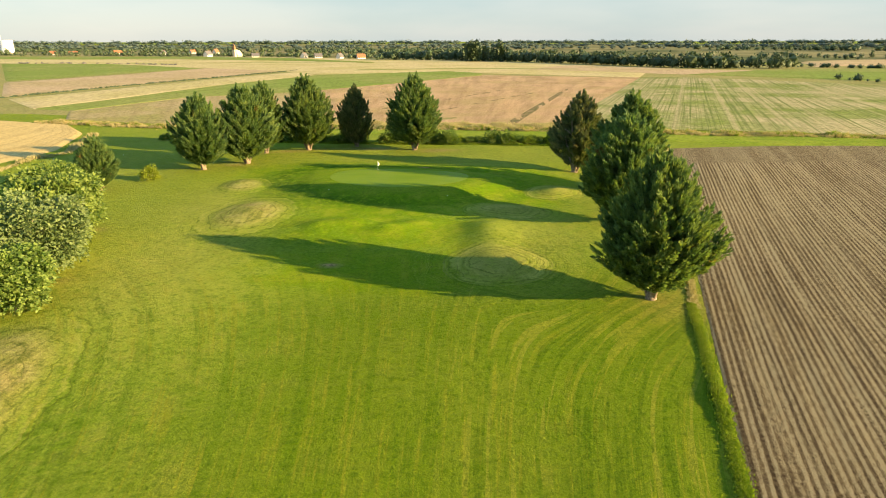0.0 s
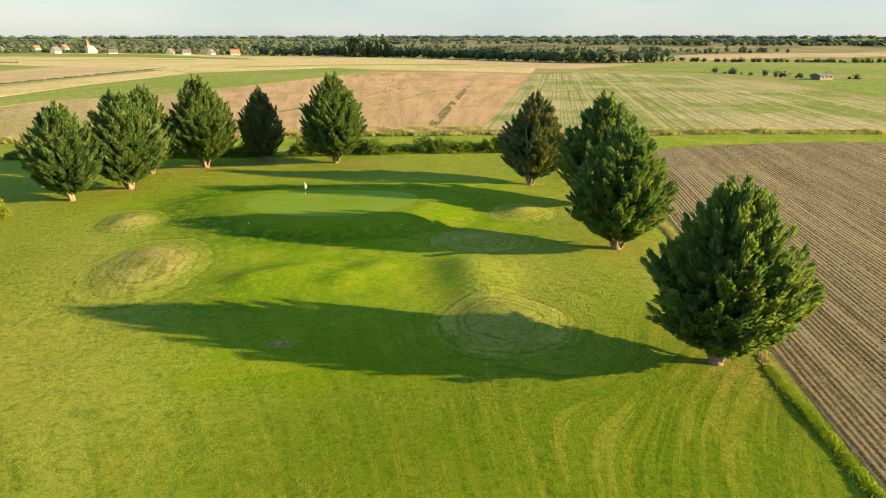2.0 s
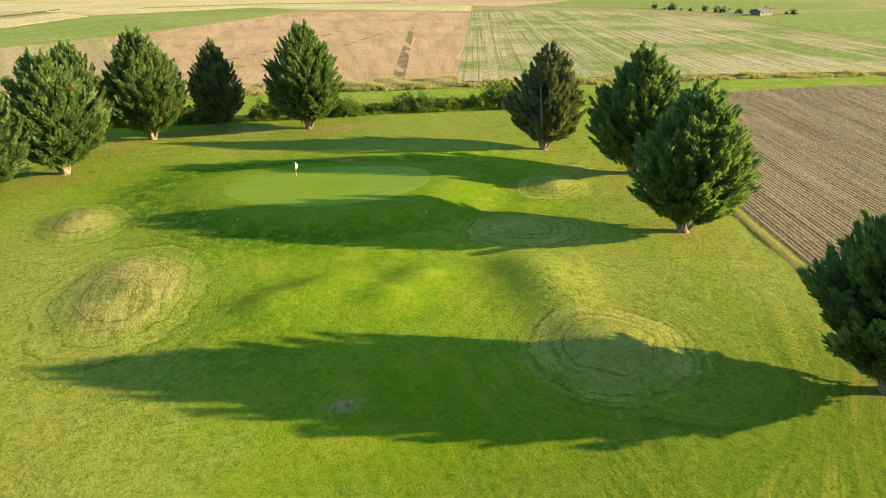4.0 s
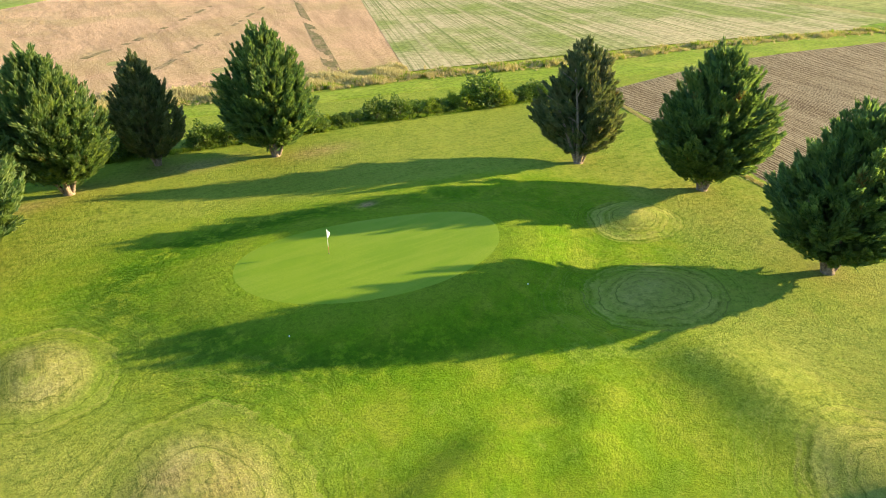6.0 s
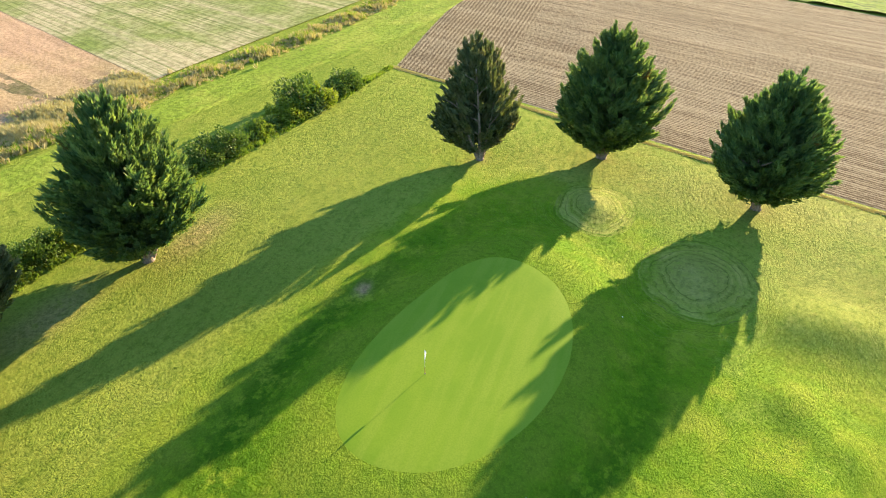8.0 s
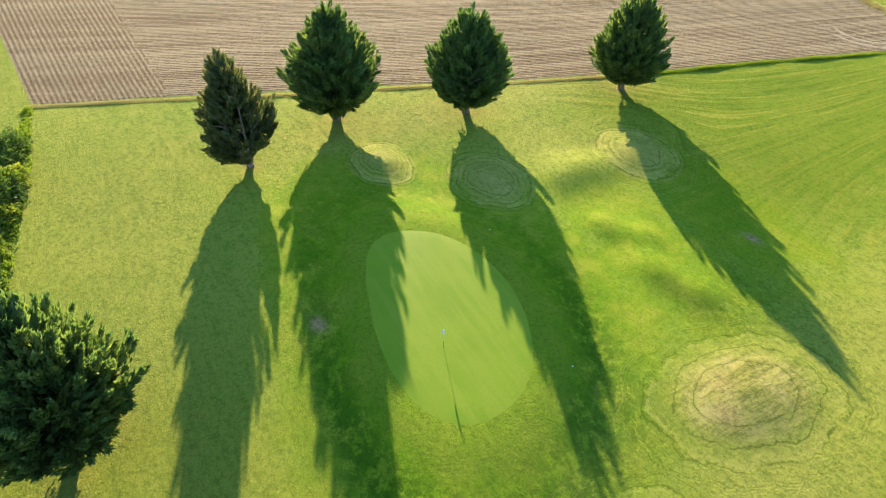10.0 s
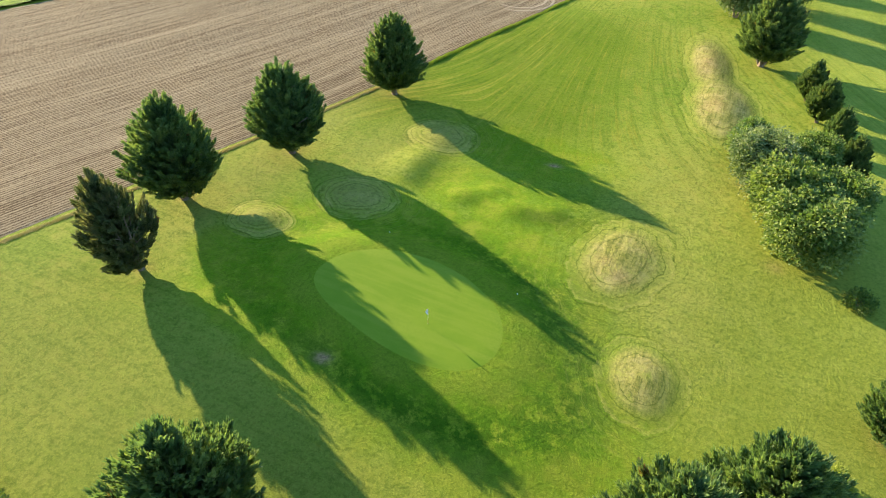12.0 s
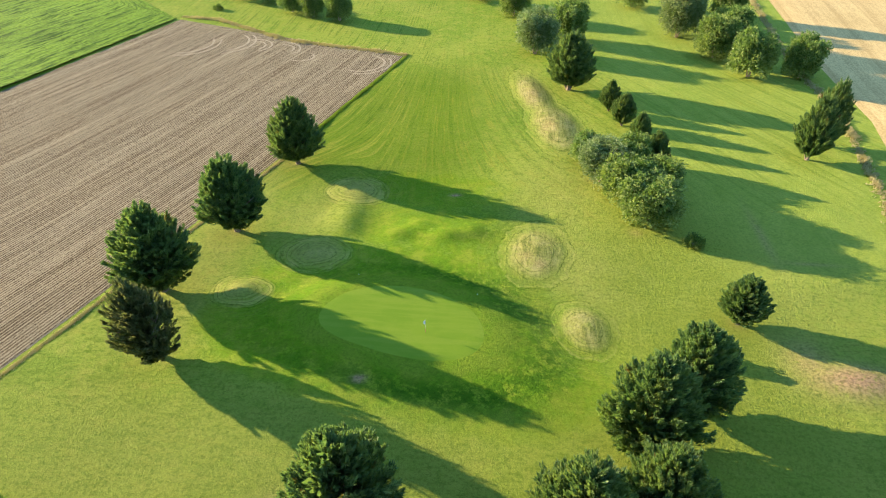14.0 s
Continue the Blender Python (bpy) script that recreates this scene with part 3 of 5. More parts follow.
    fresh = 1 - smooth(g, 1.9, 3.0)
    for cx, cy, rx, ry in ((-8, 76, 17, 12), (-8, 61, 15, 8), (-38, 132, 20, 8)):
        fresh = np.maximum(fresh, 0.75 * np.exp(-((X - cx) / rx) ** 4 - ((Y - cy) / ry) ** 4))
    fresh = fresh * (1 - dry)
    away = np.clip(Y - 25, -40, 40)
    mow = X - away * (0.12 + 0.0152 * (np.clip(X, -40, 20) - 5)) - 0.009 * np.clip(Y - 32, 0, 24) ** 2 * smooth(X, 2, 11)
    for nm, val in (("dry", dry), ("bare", bare), ("lush", lush), ("mow", mow), ("fresh", fresh), ("lap", np.minimum(g, 9.0))):
        add_attribute(ob, nm, val)
    tagged(ob, "mown golf course grass with dry banks and worn patches", "grass", kind="structure")
    return ob


def resample(pts, n):
    p = np.array(pts, float)
    d = np.r_[0, np.cumsum(np.hypot(*np.diff(p, axis=0).T))]
    s = np.linspace(0, d[-1], n)
    return np.stack([np.interp(s, d, p[:, 0]), np.interp(s, d, p[:, 1])], -1), d[-1]


def loft(name, a, b, na, nb, mat, lift, label, category, profile=None, along_a=False, sink=False, standing=False):
    """A sheet of land between the lines a and b; its rows run from a to b, or along a."""
    A, la = resample(a, na)
    B, lb = resample(b, na)
    s = np.linspace(0, 1, nb)[None, :, None]
    P = A[:, None, :] * (1 - s) + B[:, None, :] * s
    Z = height(P[..., 0], P[..., 1]) + lift
    span = float(np.hypot(*(B - A).T).mean())
    U = np.linspace(0, la, na)[:, None] + 0 * s[..., 0]
    V = np.linspace(0, span, nb)[None, :] + 0 * U
    if sink:
        inset = np.minimum(np.minimum(U, la - U), np.minimum(V, span - V))
        Z = Z - 0.3 * (1 - smooth(inset, 0.0, 1.2))
    elif profile is None and not standing:
        Z[0], Z[-1], Z[:, 0], Z[:, -1] = Z[0] - lift - 0.4, Z[-1] - lift - 0.4, Z[:, 0] - lift - 0.4, Z[:, -1] - lift - 0.4
    if profile is not None:
        Z = Z + profile(U, V, P[..., 0], P[..., 1])
    ob = mesh_object(name, np.concatenate([P, Z[..., None]], -1).reshape(-1, 3).tolist(), grid_faces(na, nb), mat)
    uv = ob.data.uv_layers.new(name="rows")
    idx = np.zeros(len(ob.data.loops), np.int32)
    ob.data.loops.foreach_get("vertex_index", idx)
    flat = np.stack([V if along_a else U, U if along_a else V], -1).reshape(-1, 2)
    uv.data.foreach_set("uv", flat[idx].astype(np.float32).ravel())
    return tagged(ob, label, category, kind="structure")


# ---- trees ----


def rot_basis(d):
    d = d / np.linalg.norm(d, axis=-1, keepdims=True)
    up = np.where(np.abs(d[..., 2:3]) > 0.95, np.array([1.0, 0, 0]), np.array([0, 0, 1.0]))
    s = np.cross(d, up)
    s /= np.linalg.norm(s, axis=-1, keepdims=True)
    return d, s, np.cross(s, d)


def kites(rng, pos, dirs, length, width, fold=0.3):
    """Leaf sprays: four-cornered, folded along the middle. Returns verts and faces."""
    n = len(pos)
    d, s, u = rot_basis(dirs)
    a = rng.uniform(0, math.tau, n)[:, None]
    side, nor = s * np.cos(a) + u * np.sin(a), u * np.cos(a) - s * np.sin(a)
    L, W = np.broadcast_to(length, n)[:, None], np.broadcast_to(width, n)[:, None]
    mid = pos + d * L * 0.45
    v = np.stack([pos, mid + side * W + nor * W * fold, pos + d * L, mid - side * W + nor * W * fold], 1).reshape(-1, 3)
    i = np.arange(n)[:, None] * 4
    return v, np.concatenate([i + [0, 1, 2], i + [0, 2, 3]], 0)


def tube_mesh(points, radii, sides=8):
    pts, vs, fs = np.array(points, float), [], []
    for k in range(len(pts)):
        d = pts[min(k + 1, len(pts) - 1)] - pts[max(k - 1, 0)]
        _, s, u = rot_basis(d[None])
        for j in range(sides):
            a = math.tau * j / sides
            vs.append(pts[k] + (s[0] * math.cos(a) + u[0] * math.sin(a)) * radii[k])
    for k in range(len(pts) - 1):
        for j in range(sides):
            fs.append((k * sides + j, k * sides + (j + 1) % sides, (k + 1) * sides + (j + 1) % sides, (k + 1) * sides + j))
    fs.append(tuple(range((len(pts) - 1) * sides, len(pts) * sides)))
    return vs, fs


def join_meshes(parts):
    vs, fs, off = [], [], 0
    for v, f in parts:
        vs.extend([tuple(x) for x in v])
        fs.extend([tuple(int(i) + off for i in q) for q in f])
        off += len(v)
    return vs, fs


def limb_line(rng, start, end, bow, n=6):
    start, end = np.array(start, float), np.array(end, float)
    mid = (start + end) / 2 + np.array([rng.uniform(-bow, bow), rng.uniform(-bow, bow), bow * 0.5])
    return [(1 - s) ** 2 * start + 2 * s * (1 - s) * mid + s * s * end for s in np.linspace(0, 1, n)]


def cypress_radius(s):
    """Outline of a broad cypress: narrow foot, widest two fifths up, blunt jagged peak."""
    return np.interp(s, (0, 0.06, 0.12, 0.24, 0.40, 0.52, 0.64, 0.80, 0.88, 0.95, 1.0), (0.28, 0.56, 0.75, 0.95, 1.0, 0.90, 0.745, 0.49, 0.34, 0.20, 0.04))


def cypress(seed, H=13.0, R=5.0, plumes=460, per=105, gap=None, ragged=1.0, mat=None):
    """A broad free-standing cypress of height H and radius R: several stems, a crown of upswept feathery plumes; gap: a bare side."""
    rng = np.random.default_rng(seed)
    root = new("cypress_tree")
    foot, crown_h = 0.092 * H, 0.862 * H
    parts = []
    stems = rng.integers(4, 7)
    lead = rng.uniform(0, math.tau) if gap is None else gap
    for k in range(stems):
        a = lead + math.tau * k / stems
        spread = rng.uniform(0.45, 0.66) * R if k else (0.06 if gap is None else 0.45) * R
        top = np.array([math.cos(a) * spread, math.sin(a) * spread, H * (rng.uniform(0.42, 0.60) if k else 0.8)])
        line = limb_line(rng, (math.cos(a) * 0.16, math.sin(a) * 0.16, -0.25), top, 0.4, 8)
        parts.append(tube_mesh(line, np.linspace(0.21, 0.05, 8), 8))
        for j in range(5):
            q = line[2 + j % 5]
            b = a + rng.uniform(-1.2, 1.2)
            e = q + np.array([math.cos(b), math.sin(b), 0.8]) * R * rng.uniform(0.22, 0.40)
            parts.append(tube_mesh(limb_line(rng, q, e, 0.25, 5), np.linspace(0.09, 0.025, 5), 6))
    flare = tube_mesh([(0, 0, -0.3), (0.02, 0, 0.10), (0.04, 0.02, 0.45), (0.02, 0.04, 1.0), (0, 0, 1.7)], [0.66, 0.48, 0.37, 0.32, 0.20], 10)
    v, f = join_meshes([flare] + parts)
    mesh_object("trunk", v, f, BARK, root)

    def lump(th, s):
        return 1 + ragged * (0.11 * np.sin(3 * th + seed) * np.sin(6 * s + seed) + 0.09 * np.sin(5 * th - 9 * s + 2 * seed) + 0.05 * np.sin(11 * s + 2 * th))

    # even spread over the surface: heights in proportion to the girth
    grid = np.linspace(0.0, 1.0, 400)
    cdf = np.cumsum(cypress_radius(grid) + 0.10)
    s = np.interp(rng.uniform(0, cdf[-1], plumes), cdf, grid)
    th = rng.uniform(0, math.tau, plumes)
    depth = 1.06 - 0.42 * rng.uniform(0, 1, plumes) ** 1.5
    r = cypress_radius(s) * 0.86 * R * lump(th, s) * depth
    if gap is not None:
        keep = ~((np.cos(th - gap) > 0.78) & (s < 0.62) & (rng.uniform(0, 1, plumes) < 0.88))
        s, th, r = s[keep], th[keep], r[keep]
    n = len(s)
    P = np.stack([np.cos(th) * r, np.sin(th) * r, foot + s * crown_h], -1)
    lift = np.radians(16 + 56 * s + rng.normal(0, 9, n))
    sway = th + rng.normal(0, 0.34, n)
    D = np.stack([np.cos(sway) * np.cos(lift), np.sin(sway) * np.cos(lift), np.sin(lift)], -1)
    L = rng.uniform(1.5, 3.1, n) * (R / 5) * (1 - 0.30 * s)
    P = P - D * L[:, None] * 0.62
    q = rng.uniform(0, 1, (n, per)) ** 0.75
    d, sd, up = rot_basis(D)
    # a plume is a flattened spray that narrows to a point and bends up at its end
    ang = rng.uniform(0, math.tau, (n, per))
    rad = (0.205 * L[:, None] * (1.0 - q) ** 0.62 * (0.35 + 0.65 * np.minimum(1, q * 4)) + 0.03) * np.sqrt(rng.uniform(0.10, 1, (n, per)))
    radial = sd[:, None] * np.cos(ang)[..., None] + up[:, None] * np.sin(ang)[..., None] * 0.62
    bend = np.array([0, 0, 0.16]) * (q ** 2 * L[:, None])[..., None]
    pos = P[:, None] + d[:, None] * (q * L[:, None])[..., None] + radial * rad[..., None] + bend
    dirs = d[:, None] + radial * rng.uniform(0.15, 0.75, (n, per))[..., None] + rng.normal(0, 0.10, (n, per, 3)) + np.array([0, 0, 0.25])
    v, f = kites(rng, pos.reshape(-1, 3), dirs.reshape(-1, 3), rng.uniform(0.26, 0.62, n * per), rng.uniform(0.045, 0.10, n * per))
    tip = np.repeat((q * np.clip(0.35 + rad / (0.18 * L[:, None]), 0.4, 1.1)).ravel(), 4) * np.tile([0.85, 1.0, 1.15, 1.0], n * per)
    # inner mass of twigs behind the outer sprays, left without the tip lightening
    m = 2600
    si = np.interp(rng.uniform(0, cdf[-1], m), cdf, grid)
    ti = rng.uniform(0, math.tau, m)
    ri = cypress_radius(si) * 0.80 * R * rng.uniform(0.30, 0.74, m)
    pi_ = np.stack([np.cos(ti) * ri, np.sin(ti) * ri, foot + 0.02 * H + si * crown_h * 0.92], -1)
    if gap is not None:
        stay = (np.cos(ti - gap) < 0.55) | (si > 0.62)
        pi_, ti, si = pi_[stay], ti[stay], si[stay]
        m = len(si)
    v2, f2 = kites(rng, pi_, np.stack([np.cos(ti), np.sin(ti), 0.6 + si], -1) + rng.normal(0, 0.4, (m, 3)), rng.uniform(0.8, 1.4, m), rng.uniform(0.22, 0.38, m))
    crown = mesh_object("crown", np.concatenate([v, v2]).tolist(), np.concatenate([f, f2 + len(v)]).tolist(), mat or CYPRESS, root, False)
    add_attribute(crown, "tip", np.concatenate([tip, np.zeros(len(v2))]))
    return root


def broadleaf(seed, H, R, mat, bark, name="broadleaf_tree", lobes=20, leaves=12000, leaf=0.50, foot=0.04, stems=2):
    """A round-headed tree: forked stems, a crown of leaf clusters gathered in lobes."""
    rng = np.random.default_rng(seed)
    root = new(name)
    parts, centres = [], []
    mid = np.array([0, 0, H * (foot + (1 - foot) * 0.5)])
    for k in range(lobes):
        a = math.tau * k * 0.618
        h = -0.75 + 1.5 * (k + 0.5) / lobes
        w = math.sqrt(max(0.05, 1 - h * h))
        c = mid + np.array([math.cos(a) * R * 0.60 * w, math.sin(a) * R * 0.60 * w, h * H * (1 - foot) * 0.40])
        centres.append((c + rng.normal(0, 0.09 * R, 3), R * rng.uniform(0.26, 0.50)))
    for k in range(stems):
        a = math.tau * k / stems + seed
        top = mid + np.array([math.cos(a), math.sin(a), 0.5]) * R * 0.3
        line = limb_line(rng, (math.cos(a) * 0.15, math.sin(a) * 0.15, -0.25), top, 0.3, 7)
        parts.append(tube_mesh(line, np.linspace(0.24, 0.10, 7) * (H / 11), 8))
        for c, rr in centres[k::stems]:
            parts.append(tube_mesh(limb_line(rng, line[3], c, 0.4, 5), np.linspace(0.10, 0.03, 5), 5))
    v, f = join_meshes(parts)
    mesh_object("trunk", v, f, bark, root)
    pos, dirs = [], []
    w = np.array([rr ** 2 for _, rr in centres])
    for (c, rr), cnt in zip(centres, (leaves * w / w.sum()).astype(int)):
        d = rng.normal(0, 1, (cnt, 3))
        d /= np.linalg.norm(d, axis=1, keepdims=True)
        d[:, 2] = np.where(d[:, 2] < -0.75, -d[:, 2] * 0.5, d[:, 2])
        bumpy = 1 + 0.24 * np.sin(8 * d[:, 0] + seed) * np.sin(7 * d[:, 1]) + 0.18 * np.sin(12 * d[:, 2] + 6 * d[:, 0])
        pos.append(c + d * rr * (bumpy * (1 - 0.35 * rng.uniform(0, 1, cnt) ** 2))[:, None])
        dirs.append(d + rng.normal(0, 0.6, (cnt, 3)) + [0, 0, -0.1])
    pos, dirs = np.concatenate(pos), np.concatenate(dirs)
    # tip grows with distance from the middle of the crown
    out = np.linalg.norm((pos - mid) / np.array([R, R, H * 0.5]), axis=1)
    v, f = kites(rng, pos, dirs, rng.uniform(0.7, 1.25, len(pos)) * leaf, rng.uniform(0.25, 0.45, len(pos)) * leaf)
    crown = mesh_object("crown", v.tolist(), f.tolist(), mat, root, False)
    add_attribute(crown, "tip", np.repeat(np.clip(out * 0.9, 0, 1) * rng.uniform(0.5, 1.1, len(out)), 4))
    return root


def shrub(seed, H, R, mat, name="hedge_shrub", leaves=1700, leaf=0.24):
    rng = np.random.default_rng(seed)
    root = new(name)
    stems = [tube_mesh(limb_line(rng, (0, 0, -0.15), (math.cos(a) * R * 0.5, math.sin(a) * R * 0.5, H * 0.7), 0.15, 5), np.linspace(0.05, 0.015, 5), 5)
             for a in np.arange(5) * 1.256]
    v, f = join_meshes(stems)
    mesh_object("stems", v, f, BARK, root)
    d = rng.normal(0, 1, (leaves, 3))
    d /= np.linalg.norm(d, axis=1, keepdims=True)
    d[:, 2] = np.abs(d[:, 2])
    lump = 1 + 0.22 * np.sin(4 * d[:, 0] + seed) * np.sin(5 * d[:, 1] + 2 * seed) + 0.14 * np.sin(9 * d[:, 2] + 6 * d[:, 1])
    pos = d * (lump * (1 - 0.45 * rng.uniform(0, 1, leaves) ** 1.6))[:, None] * np.array([R, R, H * 0.86])
    v, f = kites(rng, pos + [0, 0, 0.08 * H], d + rng.normal(0, 0.5, (leaves, 3)), rng.uniform(0.7, 1.3, leaves) * leaf, rng.uniform(0.25, 0.45, leaves) * leaf)
    mesh_object("foliage", v.tolist(), f.tolist(), mat, root, False)
    return root


def set_tree(root, x, y, turn=0.0, sz=1.0, sxy=1.0, sink=0.0):
    root.matrix_basis = pose(x, y, z_at(x, y) - sink, 0, 0, turn) @ Matrix.Diagonal((sxy, sxy, sz, 1))
    return root


def copy_tree(root, x, y, turn=0.0, sz=1.0, sxy=1.0, sink=0.0):
    c = copy_thing(root, pose(x, y, z_at(x, y) - sink, 0, 0, turn))
    c.scale = (sxy, sxy, sz)
    return c


# place, height, width of each cypress
T1, T2, T3, T4 = (18.4, 53.3), (21.8, 76.6), (26.6, 92.2), (21.4, 104.5)
B1, B2, B3, B3B, B4, B5 = (-6.2, 124.8), (-18.2, 129.6), (-27.3, 125.8), (-35.0, 122.8), (-35.6, 112.6), (-41.4, 107.0)
TRUNKS = [T1, T2, T3, T4, B1, B2, B3, B3B, B4, B5, (-51.4, 92.0), (-36.0, 49.2), (-36.2, 55.8), (-41.3, 72.0), (-35.0, 14.5)]

# ---- land ----
build_ground()


def build_green():
    n, rings = 96, 14
    vs, fs = [(GX, GY, GZ + 0.012)], []
    for k in range(1, rings + 1):
        for j in range(n):
            th = math.tau * j / n - math.pi
            shape = float(rim(th))
            a, b = math.cos(th) * GA * shape * k / rings, math.sin(th) * GB * shape * k / rings
            x = GX + a * math.cos(GROT) - b * math.sin(GROT)
            y = GY + a * math.sin(GROT) + b * math.cos(GROT)
            vs.append((x, y, z_at(x, y) + 0.03 - 0.06 * (k / rings) ** 12))
    for j in range(n):
        fs.append((0, 1 + j, 1 + (j + 1) % n))
        for k in range(rings - 1):
            a, b = 1 + k * n, 1 + (k + 1) * n
            fs.append((a + j, b + j, b + (j + 1) % n, a + (j + 1) % n))
    tagged(mesh_object("putting_green", vs, fs, GREEN), "smooth close-mown oval putting green", "putting green", kind="structure")


build_green()


def furrows(U, V, X, Y):
    plain = (1 - smooth(V, HEADLAND, HEADLAND + 1.0)) * smooth(U, 0.0, 1.5)
    foot = -0.10 * (1 - smooth(U, 0.0, 0.8)) - 0.10 * smooth(V, V.max() - 1.5, V.max())
    ridge = 0.010 * np.cos(U * math.tau / 2.3)
    clods = np.random.default_rng(2).normal(0, 0.006, U.shape)
    return ridge * plain + clods + foot


WEST_EDGE = [(5.8, -4.8), (15.4, 28), (21.6, 51), (28.8, 76), (35.6, 100), (43.4, 124.5)]
EAST_EDGE = [(77.4, -30.0), (95.8, 26), (131.7, 134)]
loft("ploughed_field", [WEST_EDGE[0], EAST_EDGE[0]], [WEST_EDGE[-1], EAST_EDGE[-1]], 1100, 190, SOIL, 0.06, "bare brown ploughed field in straight furrows", "field", furrows)
loft("crop_field", [(98, -47.5), (79, -30), (97, 26), (133, 134)], [(330, -220), (420, -60), (420, 40), (420, 140)], 160, 160, CROP, 0.40, "leafy green crop field", "field", lambda U, V, X, Y: 0.10 * np.sin(X * 2.1 + 0.5 * np.sin(Y * 0.9)) + np.random.default_rng(8).normal(0, 0.08, U.shape), True, False, True)
loft("wheat_field", [(-125, -160), (-103, -80), (-95, -9), (-94, 25), (-88, 55), (-82, 80), (-78, 106), (-77, 127), (-85, 150), (-100, 168)],
     [(-520, -200), (-520, -80), (-500, -9), (-480, 25), (-460, 55), (-430, 80), (-400, 106), (-360, 127), (-300, 165), (-128, 180)], 120, 60, WHEAT, 0.16, "ripe golden wheat field with tractor lines", "field", None, True)
loft("field_margins", [(-520, 196), (-128, 181), (-60, 165), (20, 152), (150, 127), (420, 118)], [(-1500, 1100), (-700, 960), (-240, 860), (0, 740), (200, 560), (520, 640)], 70, 50, HEADLAND_GRASS, 0.05, "grassy margins between the fields", "grass")
loft("thin_stubble", [(-107, 178), (-71, 166), (-30, 165)], [(-119, 200), (-100, 252), (-55, 285)], 60, 70, THIN, 0.13, "olive-tan stubble thinly greened over", "field")
loft("rape_field", [(-34, 166), (-14, 159), (8, 154), (31, 151.5)], [(-62, 275), (-30, 320), (20, 398), (119, 368)], 90, 110, PINK, 0.10, "cut rape field of pinkish brown stubble", "field", None, False, False, True)
loft("field_track", [(14, 158), (24.4, 192), (42, 250), (52, 282)], [(16.6, 157.2), (26.7, 191.0), (43.8, 249.2), (53.3, 281.4)], 60, 5, TRACK, 0.13, "dark trampled track through the stubble", "track", lambda U, V, X, Y: -0.10 * smooth(np.sin(U * 0.11 + V * 0.9) + 0.7 * np.sin(U * 0.37 + 1.6 * V), 0.5, 1.3), True, False, True)
for near, far in (([(-24, 199), (-10, 217), (3.5, 240), (22, 275)], [(-22.6, 198), (-8.4, 216), (5, 239.2), (23.2, 274.2)]), ([(-13, 178), (0, 199), (14.5, 224.5), (35, 261)], [(-11.8, 177.4), (1, 198.3), (15.6, 223.9), (36, 260.5)])):
    loft("field_track", near, far, 60, 4, TRACK, 0.13, "weedy broken track through the stubble", "track", lambda U, V, X, Y: -0.16 * smooth(np.sin(U * 0.23 + 1.0) * np.sin(U * 0.61), -0.1, 0.35), True)
loft("stubble_field", [(26.0, 152.2), (60, 147), (100, 141), (150, 128)], [(110, 369.5), (135, 372), (165, 350), (203, 305)], 110, 100, STUBBLE, 0.13, "stubble field greening over in rows", "field", None, False, False, True)
loft("meadow_field", [(-117, 197), (-98, 247), (-60, 271), (-28, 316), (9, 375), (23, 396)], [(-134, 202), (-124, 239), (-109, 322), (-81, 407), (0, 451), (26, 419)], 60, 30, MEADOW, 0.22, "green meadow strip among stubble fields", "field", None, True)
loft("pale_field", [(-131, 201), (-122, 238), (-106, 321), (-78, 404)], [(-166, 239), (-150, 290), (-128, 370), (-101, 445)], 50, 16, PALE, 0.26, "pale yellow stubble strip", "field", None, True)
loft("tan_field", [(-170, 242), (-156, 300), (-106, 462)], [(-231, 335), (-205, 420), (-186, 505)], 50, 20, TAN, 0.26, "tan stubble strip", "field", None, True)
loft("grass_field", [(-234, 339), (-210, 409), (-186, 505)], [(-415, 606), (-350, 600), (-301, 589)], 30, 30, MEADOW, 0.3, "flat green field", "field", None, True)
loft("far_stubble", [(-600, 630), (-425, 612), (-301, 582), (-187, 498), (-103, 439), (-80, 405), (0, 446), (26, 417), (113, 367)], [(-760, 850), (-560, 835), (-400, 835), (-243, 838), (-140, 765), (-60, 710), (30, 660), (90, 600), (160, 490)], 120, 40, PALE, 0.32, "far pale stubble fields before the village", "field", None, True)
loft("village_meadow", [(-590, 730), (-430, 735), (-300, 720), (-170, 670), (-60, 600)], [(-600, 822), (-430, 825), (-300, 818), (-190, 765), (-64, 612)], 60, 20, MEADOW, 0.72, "green meadow strip in front of the village", "field", None, True)
loft("far_tan_field", [(45, 472), (143, 404), (200, 372), (260, 330)], [(100, 550), (180, 470), (215, 452), (262, 400)], 30, 20, TAN, 0.40, "far tan stubble strip", "field", None, True)
loft("far_green_field", [(143, 403), (214, 340), (330, 300)], [(211, 451), (330, 484), (480, 470)], 30, 20, MEADOW, 0.5, "far bright green field", "field", None, True)
loft("right_green_field", [(152, 128), (205, 304)], [(420, 145), (430, 290)], 40, 40, MEADOW, 0.18, "bright green field beyond the ditch", "field")
loft("distant_fields", [(-1800, 1050), (-800, 960), (-240, 850), (0, 720), (180, 560), (420, 640), (1500, 700)], [(-2400, 2500), (-1000, 2700), (-300, 2800), (200, 2850), (700, 2800), (1400, 2600), (2600, 2100)], 60, 60, PATCHY, 0.7, "distant patchwork of stubble and meadows", "field")
loft("horizon_stubble", [(280, 505), (420, 560), (640, 600)], [(330, 620), (560, 760), (900, 900)], 30, 20, TAN, 0.6, "far tan field behind the trees", "field", None, True)
